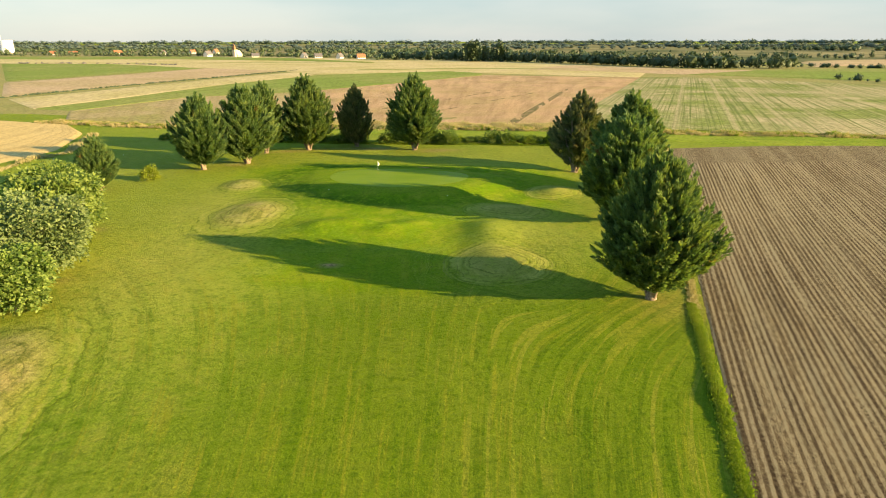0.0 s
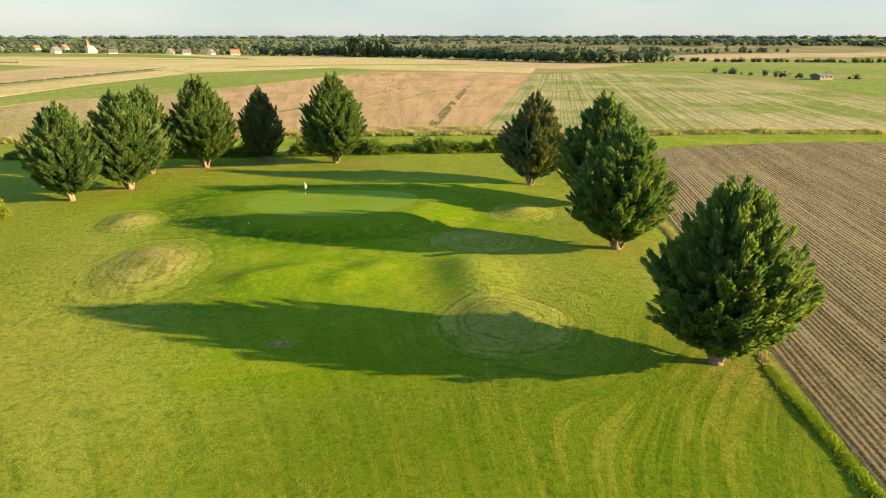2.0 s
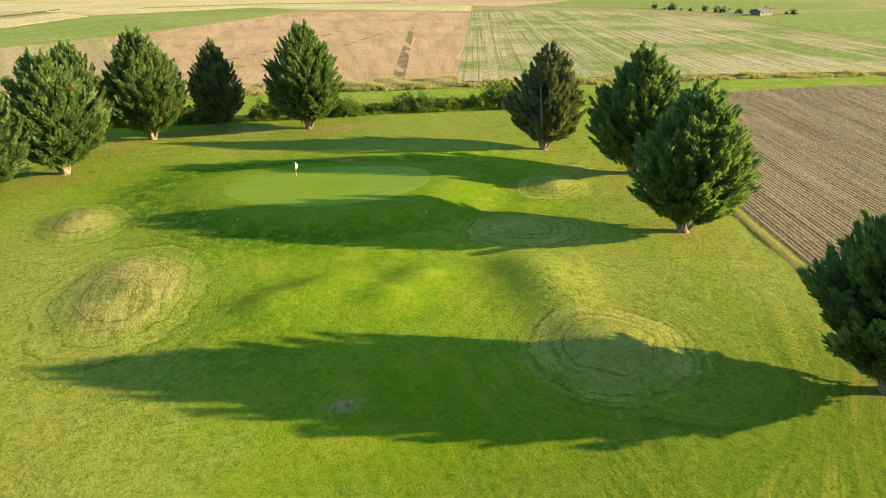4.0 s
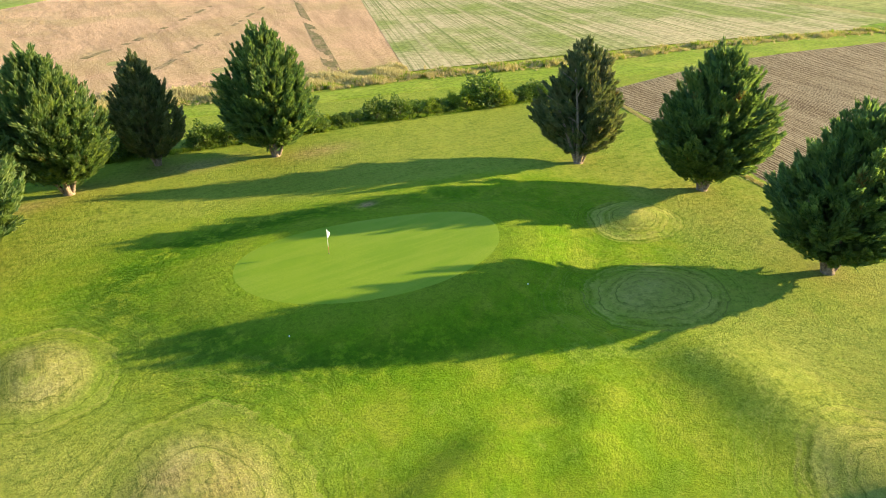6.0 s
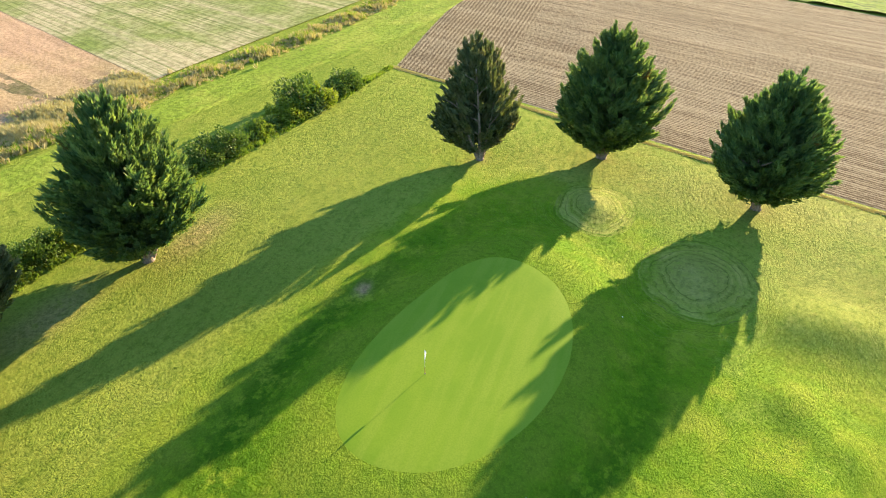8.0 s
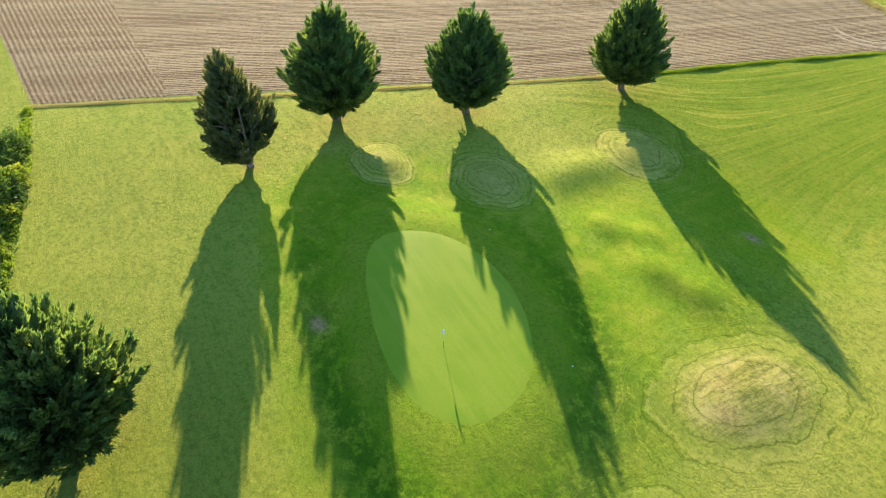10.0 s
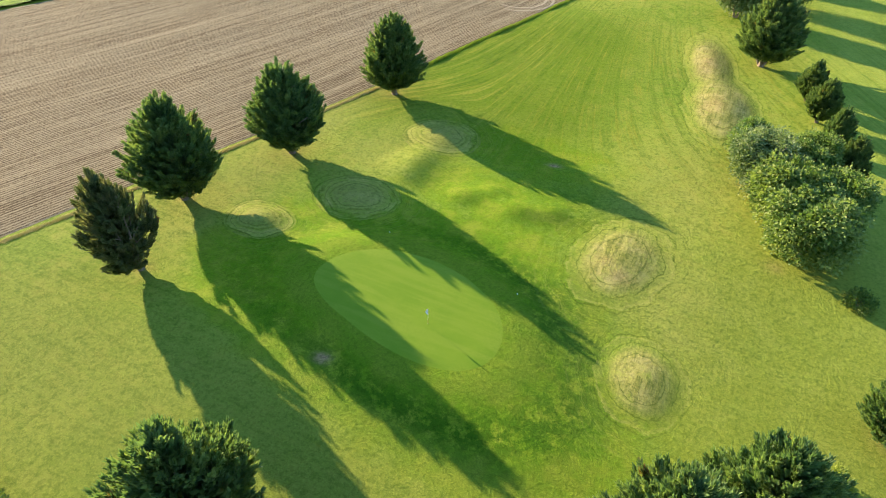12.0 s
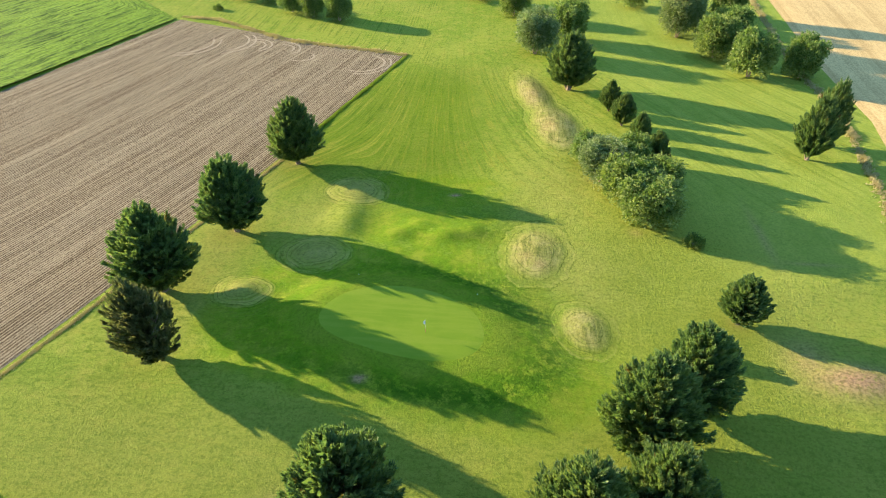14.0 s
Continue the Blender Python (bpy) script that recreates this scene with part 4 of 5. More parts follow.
for edge in ([(-70, 455), (0, 477), (100, 462)], [(-297, 590), (-200, 604), (-109, 600)], [(-480, 690), (-300, 745), (-147, 760)]):
    loft("grass_strip", edge, [(x + 2, y + 16) for x, y in edge], 30, 4, MEADOW, 0.5, "thin green strip between pale stubble fields", "field", None, True)
loft("grass_track", [(-60, 150), (-15, 147), (12, 141), (34, 136), (55, 128), (100, 124), (170, 112)], [(-60, 156), (-15, 153), (12, 148), (26, 146), (48, 141), (100, 137), (170, 126)], 220, 16, VERGE, 0.12, "light green grass track beside a ditch", "track", None, True, True)

# ---- cypresses round the green ----
CY = "broad dark green feathery cypress on a forked trunk"
cy_a = tagged(set_tree(cypress(11), *T1, 40, 13.2 / 13, 1.00), CY + " by furrows", "tree", "cypresses by the field")
cy_b = tagged(set_tree(cypress(23), *T2, 10, 13.3 / 13, 1.04), CY + " by furrows", "tree", "cypresses by the field")
cy_c = tagged(set_tree(cypress(37), *B1, 0, 14.4 / 13, 1.04), CY + " by a hedge", "tree", "cypresses by the hedge")
cy_d = tagged(set_tree(cypress(5, 13.0, 4.7, 420, 105, radians(235), 1.2, SCORCHED), *T4, 0, 13.4 / 13, 0.90), "thin-sided cypress with bare grey limbs showing through brown-green foliage", "tree", "cypresses by the field")
tagged(copy_tree(cy_c, *T3, 130, 14.0 / 13, 1.09), CY + " by furrows", "tree", "cypresses by the field")
tagged(copy_tree(cy_d, *B2, 150, 12.0 / 13, 0.80), "slim dark cypress with a thin bare stem, before the hedge", "tree", "cypresses by the hedge")
for src, at, turn, hh, w in ((cy_b, B3, 200, 14.3, 1.03), (cy_a, B3B, 250, 13.4, 0.84), (cy_c, B4, 220, 13.5, 1.03), (cy_a, B5, 170, 12.7, 0.95)):
    tagged(copy_tree(src, *at, turn, hh / 13, w), CY + " on grass", "tree", "cypresses by the hedge")
tagged(copy_tree(cy_b, -51.4, 92.0, 60, 8.0 / 13, 0.62), "small cypress with a brown scorched patch on a bare stem", "tree")
tagged(copy_tree(cy_b, -35.0, 14.3, 20, 13.6 / 13, 1.10), "broad dark cypress standing beside a dry bank", "tree", "fairway cypresses")
for src, x, y, turn, hh, w in ((cy_c, -42.8, 25.6, 80, 7.0, 0.46), (cy_a, -44.6, 32.6, 300, 7.2, 0.52), (cy_b, -46.6, 41.0, 10, 7.0, 0.42), (cy_a, -48.0, 50.0, 200, 7.5, 0.48)):
    tagged(copy_tree(src, x, y, turn, hh / 13, w), "small dark cypress in a row along the fairway", "tree", "fairway cypresses")
tagged(copy_tree(cy_c, -77.6, 44.4, 30, 13.0 / 13, 0.72), "narrow dark cypress beside the wheat field", "tree", "cypresses by the wheat")
tagged(copy_tree(cy_b, -82.5, 38.0, 120, 13.5 / 13, 0.66), "narrow dark cypress beside the wheat field", "tree", "cypresses by the wheat")

cy_d.matrix_basis = pose(T4[0], T4[1], z_at(*T4), -6, 0, -30) @ Matrix.Diagonal((1.02, 0.78, 12.8 / 13, 1))  # leans to the hedge

# ---- round-headed trees ----
oak_a = tagged(set_tree(broadleaf(3, 9.5, 4.3, OAK, PALEBARK), -36.0, 49.2, 0, 0.62, 0.74), "round green tree with forked pale trunks", "tree", "fairway trees")
oak_b = tagged(set_tree(broadleaf(8, 11.5, 5.6, OAK, PALEBARK, lobes=26, leaves=15000), -43.5, 68.5, 0, 0.74, 0.90), "broad green leafy tree at the fairway edge", "tree", "fairway trees")
wil = tagged(set_tree(broadleaf(15, 11.5, 5.2, WILLOW, PALEBARK, "willow_tree", 26, 17000, 0.44), -37.6, 56.2, 0, 0.72, 0.86), "pale grey-green willow among darker trees", "tree", "fairway trees")
tagged(copy_tree(oak_a, -40.5, 62.0, 130, 0.90, 0.95), "round green tree with forked pale trunks", "tree", "fairway trees")
tagged(copy_tree(oak_b, -45.8, 61.5, 70, 0.70, 0.75), "dark green leafy tree behind a willow", "tree", "fairway trees")
tagged(copy_tree(oak_b, -43.0, 52.0, 100, 0.66, 0.62), "green leafy tree at the fairway edge", "tree", "fairway trees")
for src, x, y, turn, sz, sxy, lab in (
        (wil, -28.0, -9.5, 40, 1.15, 1.28, "pale round willow on the fairway"), (oak_b, -37.0, -20.0, 90, 1.15, 1.10, "dark leafy tree behind a willow"),
        (oak_b, -22.5, -42.0, 10, 1.0, 1.0, "dark leafy tree on the fairway"), (oak_b, -12.0, -58.0, 200, 1.0, 0.9, "dark leafy tree on the fairway"),
        (oak_a, -79.0, 2.5, 15, 1.38, 1.28, "bright green tree on forked trunks"), (oak_b, -91.0, 2.0, 150, 1.06, 0.92, "dense green tree at the wheat field's edge"),
        (oak_b, -74.0, -10.0, 250, 1.12, 1.12, "dark leafy tree in a copse"), (wil, -68.0, -26.0, 60, 1.35, 1.30, "pale willow in a copse"),
        (oak_b, -80.0, -18.0, 320, 1.15, 1.05, "dark leafy tree in a copse"), (oak_a, -72.0, -38.0, 95, 1.45, 1.35, "green leafy tree in a copse"),
        (oak_b, -86.0, -45.0, 30, 1.2, 1.1, "dark leafy tree in a copse"), (oak_b, -60.0, -55.0, 220, 1.2, 1.15, "dark leafy tree beyond the fairway"),
        (oak_a, 29.5, -33.5, 45, 0.98, 0.95, "dark green tree in a clump beyond the field"), (oak_b, 38.5, -37.0, 75, 0.80, 0.75, "dark green tree in a clump beyond the field"),
        (oak_a, 46.0, -41.0, 190, 0.95, 0.95, "dark green tree in a clump beyond the field"), (oak_b, 56.0, -50.0, 260, 0.85, 0.80, "dark green tree in a clump beyond the field"),
        (oak_a, 66.0, -54.0, 280, 1.0, 1.0, "dark green tree in a clump beyond the field"), (oak_b, 5.0, -80.0, 310, 1.0, 1.0, "dark leafy tree beyond the fairway")):
    tagged(copy_tree(src, x, y, turn, sz * 0.88, sxy * 0.86), lab, "tree", "far fairway trees")

# ---- shrubs and hedge ----
sh_a = tagged(set_tree(shrub(2, 2.0, 1.7, SHRUB), -12.5, 133.4), "leafy green shrub in a field hedge", "shrub", "hedge")
sh_b = tagged(set_tree(shrub(6, 2.2, 1.6, SHRUB), -9.6, 133.0), "dark leafy shrub in a field hedge", "shrub", "hedge")
sh_c = tagged(set_tree(shrub(12, 1.9, 1.6, BRIGHT), -7.0, 132.6), "yellow-green leafy shrub in a field hedge", "shrub", "hedge")
rs = random.Random(4)
HEDGE = [(-62, 141), (-40, 138.5), (-15, 134), (6, 131.3), (20, 129.6), (30, 127.3), (34, 126)]
pts, _ = resample(HEDGE, 68)
for k, (hx, hy) in enumerate(pts):
    if 30 < k < 34:
        continue
    big = rs.choice((0.55, 0.7, 0.85, 0.95, 1.15)) * (1.5 if k in (61, 62) else 1.0) * (0.8 if 44 < k < 50 else 1.0)
    kind = rs.choice((sh_a, sh_b, sh_a, sh_b, sh_c))
    tagged(copy_tree(kind, hx + rs.uniform(-0.5, 0.5), hy + rs.uniform(-0.6, 0.6), rs.uniform(0, 360), big, big * 1.05), "", "")
tagged(set_tree(shrub(14, 1.7, 1.5, WILLOW), 25.4, 127.2), "pale silvery shrub at the end of a hedge", "shrub", "hedge")
tagged(set_tree(shrub(9, 2.3, 1.35, BRIGHT, "round_shrub", 1500, 0.26), -47.0, 99.0), "round yellow-green shrub alone on the grass", "shrub")
tagged(copy_tree(sh_a, -49.6, 74.6, 20, 1.0, 0.9), "low green shrub in the shade of a tree", "shrub")
tagged(copy_tree(sh_b, 70.0, -41.0, 50, 0.7, 0.9), "low dark shrub beyond the ploughed field", "shrub")

# ---- the flag ----


def lathe(profile, sides=12):
    vs, fs = [], []
    for r, z in profile:
        for j in range(sides):
            a = math.tau * j / sides
            vs.append((r * math.cos(a), r * math.sin(a), z))
    for k in range(len(profile) - 1):
        for j in range(sides):
            fs.append((k * sides + j, k * sides + (j + 1) % sides, (k + 1) * sides + (j + 1) % sides, (k + 1) * sides + j))
    fs.append(tuple(range(sides)))
    fs.append(tuple(range((len(profile) - 1) * sides, len(profile) * sides)))
    return vs, fs


def flagstick(x, y):
    root = new("golf_flag")
    root.location = (x, y, z_at(x, y) + 0.03)
    mesh_object("pole", *lathe([(0.013, -0.15), (0.013, 0.55), (0.012, 1.2), (0.010, 2.15), (0.004, 2.17)]), WHITE, root)
    mesh_object("red_band", *lathe([(0.016, 0.05), (0.016, 0.62)]), RED, root)
    # cup is a closed plug; the shade of the hole is its colour
    mesh_object("cup", *lathe([(0.054, -0.12), (0.056, -0.005), (0.054, 0.004)]), HOLE, root)
    vs, fs = [], []
    n, k = 13, 5
    for side in (0.004, -0.004):
        for i in range(n):
            for j in range(k):
                u, w = i / (n - 1), j / (k - 1)
                vs.append((0.012 + 0.25 * w * math.sin(math.pi * (0.12 + 0.86 * u)) ** 0.8, 0.05 * math.sin(w * 6 + u * 2) * w + side, 2.13 - 0.80 * u - 0.16 * w * (1 - u)))
    for s in range(2):
        o = s * n * k
        fs += [(o + i * k + j, o + (i + 1) * k + j, o + (i + 1) * k + j + 1, o + i * k + j + 1) for i in range(n - 1) for j in range(k - 1)]
    mesh_object("flag", vs, fs, CLOTH, root)
    return tagged(root, "white flag on a thin white pole in the green", "golf flag")


flagstick(-10.7, 98.3)


def ball(x, y):
    vs, fs = lathe([(0.055 * math.sin(a), 0.055 - 0.055 * math.cos(a)) for a in np.linspace(0.15, math.pi - 0.15, 9)], 14)
    ob = mesh_object("tee_marker", vs, fs, WHITE)
    ob.location = (x, y, z_at(x, y))
    return tagged(ob, "small white ball-shaped marker on the grass", "marker", "markers on the grass")


for bx, by in ((0.2, 86.8), (-17.0, 89.9), (-71.0, 113.5), (-62.0, 121.0)):
    ball(bx, by)

# ---- grass tufts, joined ----


def tufts(name, line, width, count, blade_h, mat, label, seed, per=9, lean=0.35):
    rng = np.random.default_rng(seed)
    P, _ = resample(line, 400)
    k = rng.uniform(0, 398.9, count)
    i = k.astype(int)
    base = P[i] + (P[i + 1] - P[i]) * (k - i)[:, None]
    d = P[i + 1] - P[i]
    nrm = np.stack([-d[:, 1], d[:, 0]], -1) / np.linalg.norm(d, axis=1, keepdims=True)
    base = base + nrm * rng.normal(0, width * 0.4, count)[:, None]
    hh = blade_h * rng.uniform(0.5, 1.2, count) * (0.75 + 0.5 * np.sin(base[:, 0] * 0.7 + 1.7) * np.sin(base[:, 1] * 0.45 + base[:, 0] * 0.21))
    z = height(base[:, 0], base[:, 1])
    pos = np.repeat(np.concatenate([base, z[:, None]], -1), per, 0) + np.concatenate([rng.normal(0, 0.14, (count * per, 2)), np.zeros((count * per, 1))], -1)
    dirs = np.concatenate([rng.normal(0, lean, (count * per, 2)), np.ones((count * per, 1))], -1)
    v, f = kites(rng, pos, dirs, np.repeat(hh, per) * rng.uniform(0.7, 1.1, count * per), 0.05 + 0.03 * rng.uniform(0, 1, count * per))
    return tagged(mesh_object(name, v.tolist(), f.tolist(), mat, None, False), label, "grass", kind="stuff")


tufts("verge_tufts", [(x - 0.05, y) for x, y in WEST_EDGE[:2]] + [(20.6, 48), (21.5, 52)], 0.34, 4600, 0.32, TUFT, "tall fresh grass along the ploughed field", 1)
tufts("edge_tufts", [(x - 0.1, y) for x, y in WEST_EDGE[2:]], 0.35, 3600, 0.16, HAY, "uncut grass along the ploughed field", 2)
DITCH = [(-110, 172), (-70, 161), (-15, 157), (12, 150.5), (26, 148.5), (48, 143), (87, 139), (130, 130), (200, 116)]
tufts("ditch_grass", DITCH, 2.8, 9500, 0.95, HAY, "tall dry grass along a ditch", 3)
tufts("ditch_green", DITCH, 2.2, 1800, 1.2, TUFT, "green weeds among dry ditch grass", 4)
tufts("wheat_verge", [(-101, -70), (-93, -9), (-92, 25), (-86, 55), (-80, 80), (-76, 106), (-75, 127), (-83, 150)], 1.4, 2600, 0.8, HAY, "dry uncut grass along the wheat", 5)
tufts("south_verge", [(5.5, -6.0), (41, -15.5), (66, -31), (78, -33)], 1.3, 2200, 0.6, HAY, "dry uncut grass at the end of the ploughed field", 6)
tufts("hedge_foot", [(-40, 137), (-15, 132.5), (6, 129.8), (30, 125.8), (43, 124.6)], 0.7, 1500, 0.6, TUFT, "long grass under the hedge", 7)
tufts("rape_edge", [(-35, 168), (-14, 161), (8, 156), (27, 154)], 5.0, 6500, 0.9, HAY, "standing dry stalks at the edge of the stubble", 9)

# ---- far woods, joined ----


def wood(name, line, width, count, hgt, label, seed, mat=None, spread=1.0, slim=0.0, sprays=46):
    """A stand of far trees: dim cores under a ragged coat of leaf sprays; slim is the share of poplars."""
    rng = np.random.default_rng(seed)
    P, _ = resample(line, 200)
    bm = bmesh.new()
    bmesh.ops.create_icosphere(bm, subdivisions=1, radius=1.0)
    unit = np.array([v.co[:] for v in bm.verts])
    tri = np.array([[v.index for v in f.verts] for f in bm.faces])
    bm.free()
    q = rng.uniform(0, 198.9, count)
    i = q.astype(int)
    c = P[i] + (P[i + 1] - P[i]) * (q - i)[:, None] + rng.normal(0, width * 0.35, (count, 2))
    h = hgt * rng.uniform(0.55, 1.25, count)
    r = h * rng.uniform(0.34, 0.62, count) * spread
    tall = rng.uniform(0, 1, count) < slim
    r[tall], h[tall] = r[tall] * 0.42, h[tall] * 1.35
    mid = np.concatenate([c, (h * 0.54 - 0.3)[:, None]], 1)
    size = np.stack([r, r, h * 0.50], 1)
    V = [(unit[None] * rng.uniform(0.62, 0.90, (count, len(unit), 1)) * size[:, None] + mid[:, None]).reshape(-1, 3)]
    F = [(tri[None] + np.arange(count)[:, None, None] * len(unit)).reshape(-1, 3)]
    d = rng.normal(0, 1, (count, sprays, 3))
    d /= np.linalg.norm(d, axis=-1, keepdims=True)
    pos = mid[:, None] + d * size[:, None] * rng.uniform(0.60, 1.0, (count, sprays, 1))
    out = d + rng.normal(0, 0.5, (count, sprays, 3)) + np.array([0, 0, 0.5])
    L = np.repeat(h * 0.16, sprays) * rng.uniform(0.6, 1.5, count * sprays) * max(1.0, spread * 0.6)
    v, f = kites(rng, pos.reshape(-1, 3), out.reshape(-1, 3), L, L * rng.uniform(0.30, 0.55, count * sprays))
    F.append(f + len(V[0]))
    V.append(v)
    return tagged(mesh_object(name, np.concatenate(V).tolist(), np.concatenate(F).tolist(), mat or WOOD, None, False), label, "woods", kind="stuff")


wood("wood_belt", [(30, 664), (107, 590), (176, 492), (256, 486)], 9, 150, 9.5, "belt of dark leafy trees across the fields", 1)
wood("poplar_row", [(20, 640), (56, 634)], 3, 26, 12, "row of slim poplars in a tree belt", 12, None, 0.8, 1.0)
wood("wood_belt", [(-75, 700), (-20, 690), (40, 662)], 14, 60, 10, "belt of dark leafy trees across the fields", 2)
wood("tree_row", [(275, 508), (320, 470), (420, 440)], 4, 60, 3.6, "row of small field trees", 3, None, 1.3)
wood("village_trees", [(-640, 930), (-400, 880), (-230, 850), (-100, 780), (-40, 750)], 55, 300, 5.2, "leafy trees among village houses", 4, None, 1.1, 0.08)
wood("far_wood", [(-200, 1000), (100, 930), (300, 760), (520, 690)], 70, 150, 6.5, "far leafy woods", 5, None, 1.1, 0.05)
wood("far_wood", [(-1000, 1150), (-300, 1120), (100, 1060)], 160, 330, 7.0, "far leafy woods behind the village", 6, None, 1.4, 0.05)
wood("far_wood", [(-1300, 1500), (-300, 1500), (500, 1450)], 260, 300, 8, "far leafy woods behind the village", 13, HAZED_WOOD, 1.8)
wood("far_wood", [(-1700, 1950), (-300, 2050), (700, 2000)], 340, 300, 9, "far leafy woods behind the village", 14, HAZED_WOOD, 2.4)
wood("far_wood", [(480, 1250), (900, 1050), (1300, 800)], 60, 200, 10, "far leafy wood behind a tan field", 15, None, 1.4)
wood("forest_edge", [(-2800, 2500), (-1000, 2900), (1000, 2900), (2600, 2400)], 120, 620, 14, "long forest on the horizon, hazed blue-green by distance", 7, HAZED_WOOD, 2.6, 0.0, 24)
wood("forest_edge", [(500, 1700), (1100, 1500), (1900, 1200)], 120, 300, 11, "far forest hazed blue-green by distance", 8, HAZED_WOOD, 2.0)
wood("field_hedge", [(-171, 243), (-157, 302), (-106, 465)], 0.8, 420, 0.9, "low dark hedge line between stubble fields", 9, None, 1.8)
wood("manure_heap", [(-420, 612), (-300, 594), (-230, 560)], 1.5, 60, 1.6, "dark low heap along a far field", 10, SHEET, 2.0)
wood("farm_trees", [(212, 352), (222, 318), (236, 296), (252, 290)], 4, 22, 3.2, "small trees beside a field barn", 11)

# ---- village ----


def gable_house(x, y, w, d, h, roof_h, turn, roof_mat, label, wall_mat=None, chimney=True):
    root = new("village_house")
    root.matrix_basis = pose(x, y, z_at(x, y), 0, 0, turn)
    a, b = w / 2, d / 2
    vs = [(-a, -b, -0.5), (a, -b, -0.5), (a, b, -0.5), (-a, b, -0.5), (-a, -b, h), (a, -b, h), (a, b, h), (-a, b, h), (-a, 0, h + roof_h), (a, 0, h + roof_h)]
    fs = [(0, 1, 5, 4), (2, 3, 7, 6), (1, 2, 6, 9, 5), (3, 0, 4, 8, 7), (4, 5, 9, 8), (6, 7, 8, 9)]
    mesh_object("wall", vs, fs, wall_mat or RENDERED, root, False)
    o = 0.5
    sl = roof_h / b
    vs = []
    for dz in (0.06, 0.30):
        for xx in (-a - o, a + o):
            vs += [(xx, -b - o, h - o * sl + dz), (xx, 0, h + roof_h + dz), (xx, b + o, h - o * sl + dz)]
    fs = [(0, 3, 4, 1), (1, 4, 5, 2), (6, 7, 10, 9), (7, 8, 11, 10), (0, 1, 7, 6), (1, 2, 8, 7), (3, 9, 10, 4), (4, 10, 11, 5), (0, 6, 9, 3), (2, 5, 11, 8)]
    roof = mesh_object("roof", vs, fs, roof_mat, root, False)
    if chimney:
        c, z0 = 0.4, h + roof_h * 0.5
        vs = [(a * 0.5 + sx * c, 0.4 + sy * c, z) for z in (z0, h + roof_h + 1.0) for sx, sy in ((-1, -1), (1, -1), (1, 1), (-1, 1))]
        mesh_object("chimney", vs, [(0, 1, 5, 4), (1, 2, 6, 5), (2, 3, 7, 6), (3, 0, 4, 7), (4, 5, 6, 7)], TILES, roof, False)
    for k in range(3):
        x0 = -a * 0.6 + k * a * 0.6
        vs = [(x0 + sx * 0.5, -b - 0.04 + dy, z) for dy in (0, 0.05) for sx, z in ((-1, 1.0), (1, 1.0), (1, 2.2), (-1, 2.2))]
        mesh_object("window", vs, [(0, 1, 2, 3), (0, 4, 5, 1), (1, 5, 6, 2), (2, 6, 7, 3), (3, 7, 4, 0)], GLASS, root, False)
    return tagged(root, label, "house", "village houses")


for x, y, w, d, h, rh, turn, rm, lab in (
        (-302, 833, 14, 9, 6, 5, 70, SLATE, "white gabled village house with a dark roof"), (-525, 925, 16, 9, 4, 4, 10, TILES, "low house with an orange tiled roof"),
        (-448, 915, 13, 8, 3.5, 3.5, 20, TILES, "low house with an orange tiled roof"), (-400, 930, 10, 8, 5, 4, 80, SLATE, "white gabled village house"),
        (-385, 1000, 14, 9, 5, 4, 60, TILES, "white house with a red roof"), (-345, 985, 12, 9, 6, 5, 75, TILES, "white house with a red roof"),
        (-232, 800, 12, 8, 4, 3.5, 15, SLATE, "white village house among trees"), (-168, 778, 11, 8, 4.5, 4, 70, SLATE, "white village house among trees"),
        (-150, 772, 12, 8, 4, 3.5, 20, SLATE, "white village house among trees"), (-122, 755, 12, 8, 4.5, 4, 70, SLATE, "white village house among trees"),
        (-95, 735, 13, 8, 4, 4, 25, TILES, "white house with a red roof among trees"), (-480, 960, 14, 9, 5, 4, 40, TILES, "white house with a red roof"),
        (-560, 935, 12, 8, 4, 4, 15, TILES, "low house with an orange tiled roof")):
    gable_house(x, y, w * 0.70, d * 0.70, h * 0.55, rh * 0.80, turn, rm, lab)


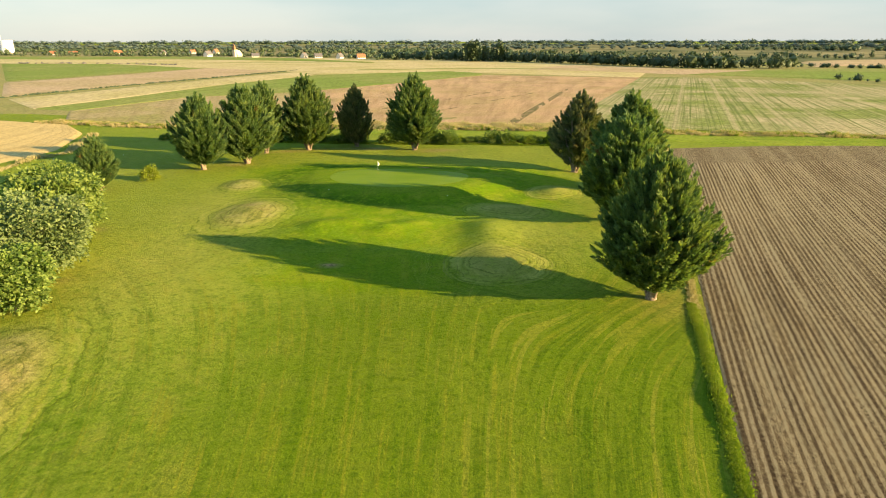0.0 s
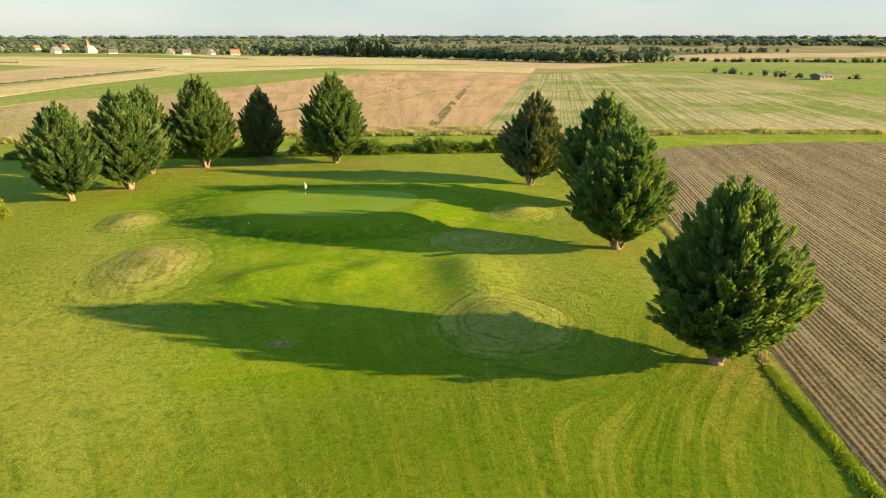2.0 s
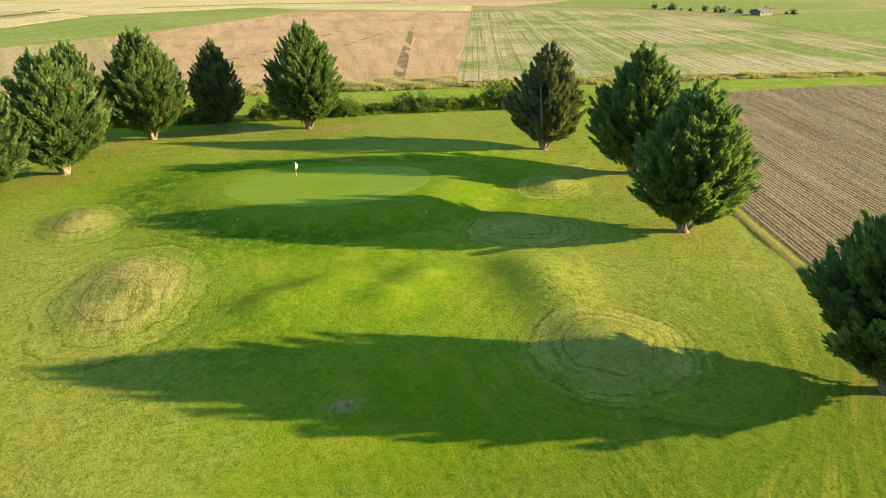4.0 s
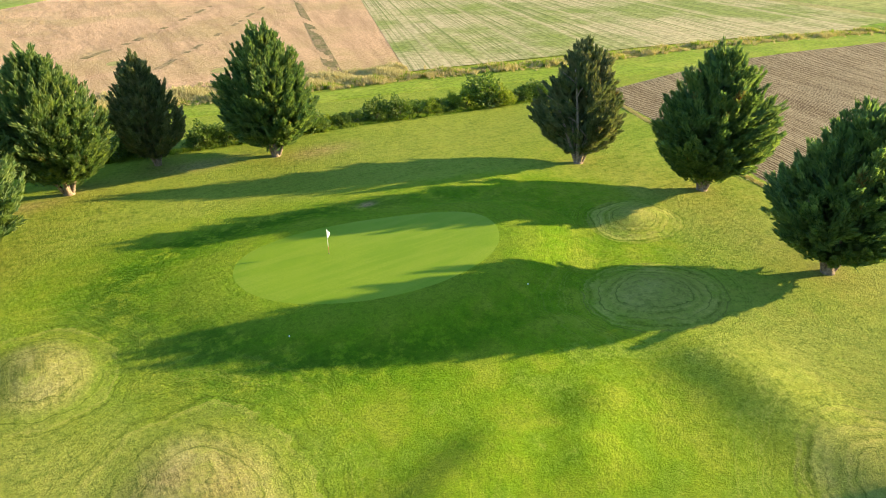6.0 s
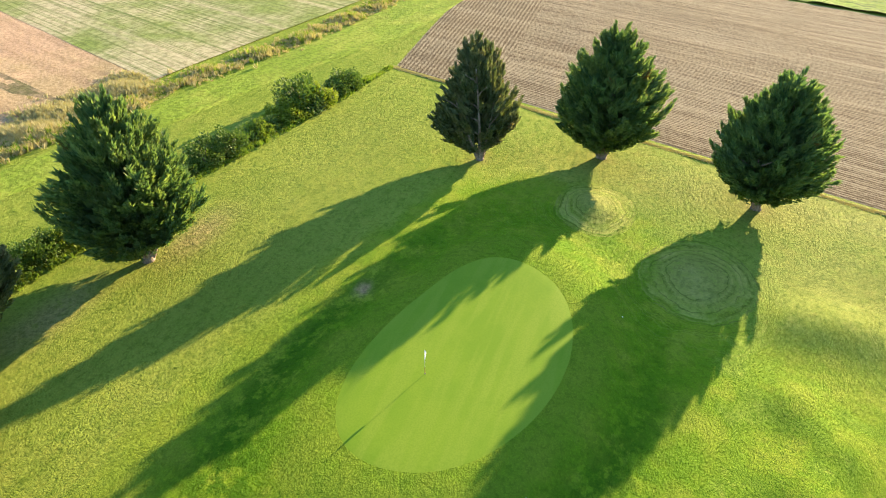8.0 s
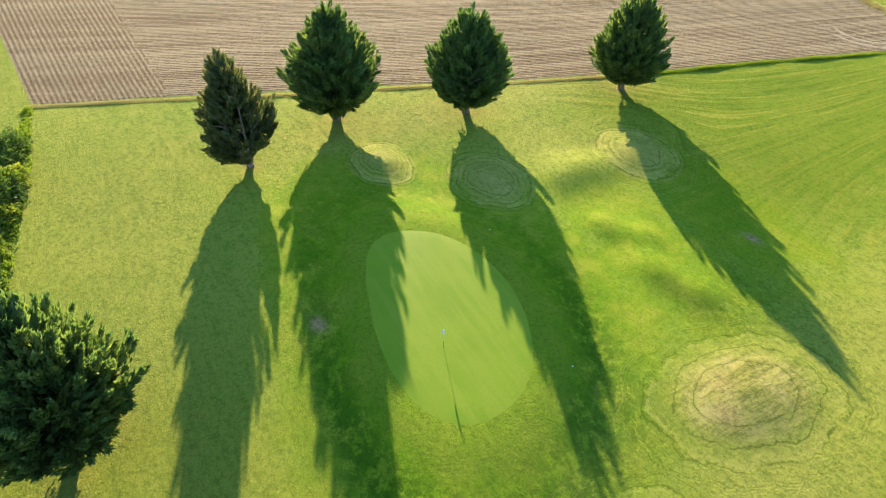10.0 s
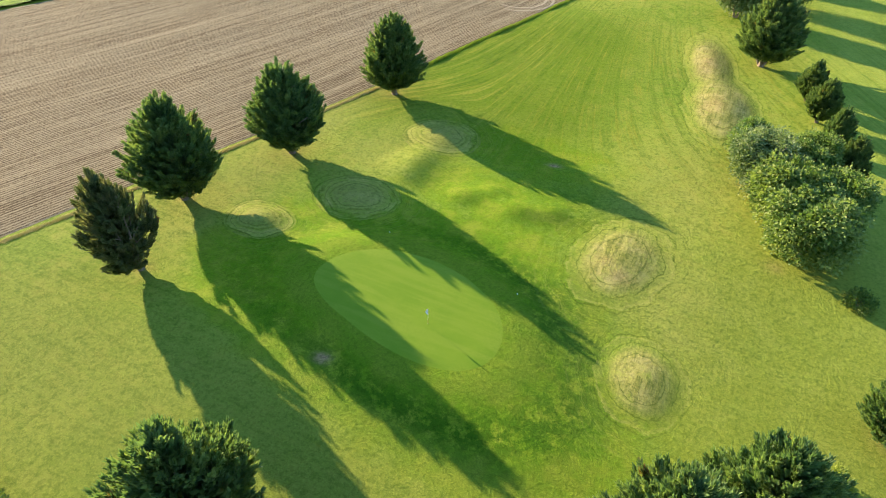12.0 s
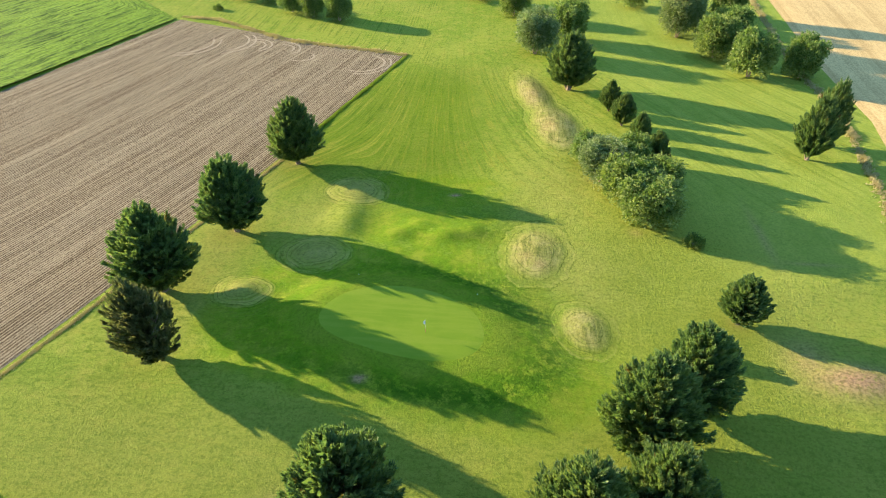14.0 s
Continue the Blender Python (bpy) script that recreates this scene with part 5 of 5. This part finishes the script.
def church(x, y):
    root = new("village_church")
    root.matrix_basis = pose(x, y, z_at(x, y), 0, 0, 65) @ Matrix.Diagonal((0.6, 0.6, 0.72, 1))

    def box(name, x0, x1, y0, y1, z0, z1, mat, par):
        vs = [(X, Y, Z) for Z in (z0, z1) for X, Y in ((x0, y0), (x1, y0), (x1, y1), (x0, y1))]
        return mesh_object(name, vs, [(0, 1, 5, 4), (1, 2, 6, 5), (2, 3, 7, 6), (3, 0, 4, 7), (4, 5, 6, 7)], mat, par, False)
    box("nave", -3, 13, -5, 5, -0.5, 3.2, STONE, root)
    vs = [(-3.4, -5.4, 3.0), (13.4, -5.4, 3.0), (13.4, 5.4, 3.0), (-3.4, 5.4, 3.0), (-3.4, 0, 12.5), (9.0, 0, 11.0)]
    mesh_object("nave_roof", vs, [(0, 1, 5, 4), (2, 3, 4, 5), (1, 2, 5), (3, 0, 4), (0, 3, 2, 1)], STONE, root, False)
    tower = box("tower", -9, -3, -3, 3, -0.5, 12, STONE, root)
    vs = [(-9.4, -3.4, 12), (-2.6, -3.4, 12), (-2.6, 3.4, 12), (-9.4, 3.4, 12), (-6, 0, 23)]
    mesh_object("spire", vs, [(0, 1, 4), (1, 2, 4), (2, 3, 4), (3, 0, 4), (0, 3, 2, 1)], TILES, root, False)
    # solid panels; the dark cladding colour stands in for shade inside the openings
    for yy in (-3.05, 3.05):
        vs = [(-6.6 + a * 1.2, yy + b * 0.08 * (1 if yy > 0 else -1), 8.5 + c * 2.2) for b in (0, 1) for a, c in ((0, 0), (1, 0), (1, 1), (0, 1))]
        mesh_object("belfry_opening", vs, [(4, 5, 6, 7), (0, 1, 5, 4), (1, 2, 6, 5), (2, 3, 7, 6), (3, 0, 4, 7)], SHEET, tower, False)
    return tagged(root, "pale stone village church with a red spire", "church")


church(-266, 835)


def grain_silo(x, y):
    root = new("grain_silo")
    root.matrix_basis = pose(x, y, z_at(x, y))
    for k in range(3):
        ob = mesh_object("silo_tower", *lathe([(9, -0.5), (9, 34 - 7 * k), (8.6, 34.6 - 7 * k)], 24), WHITE, root)
        ob.location = (19 * k, 0, 0)
    return tagged(root, "tall white grain silo beyond the village", "silo")


grain_silo(-745, 1060)
gable_house(229, 291, 9, 5, 2.0, 0.9, 12, SHEET, "low dark field barn among small trees", SHEET, False)

# ---- pale wheel marks where tractors turn at the end of the field ----


def wheel_mark(cx, cy, r, a0, a1):
    vs, fs, n = [], [], 40
    for i in range(n):
        a = radians(a0 + (a1 - a0) * i / (n - 1))
        for q in (-0.32, -0.20, 0.20, 0.32):
            x, y = cx + (r + q) * math.cos(a), cy + (r + q) * math.sin(a)
            vs.append((x, y, z_at(x, y) + (0.095 if abs(q) < 0.25 else 0.03)))
    for i in range(n - 1):
        for k in range(3):
            fs.append((i * 4 + k, i * 4 + k + 1, i * 4 + k + 5, i * 4 + k + 4))
    tagged(mesh_object("wheel_track", vs, fs, MARK), "pale curved wheel track in the ploughed soil", "track", kind="structure")


for cx, cy, r, a0, a1 in ((67.5, -10.0, 7.6, 95, 215), (67.5, -10.0, 9.5, 95, 205), (58.0, -12.0, 7.4, 120, 235), (58.0, -12.0, 9.3, 110, 225),
                          (48.0, -10.0, 3.0, 130, 300), (48.0, -10.0, 4.7, 120, 300), (40.0, -8.0, 3.4, 150, 280), (40.0, -8.0, 5.1, 140, 270),
                          (33.0, -3.0, 3.2, 60, 230), (16.0, 0.5, 5.5, 60, 240), (16.0, 0.5, 7.2, 80, 215)):
    wheel_mark(cx, cy, r, a0, a1)
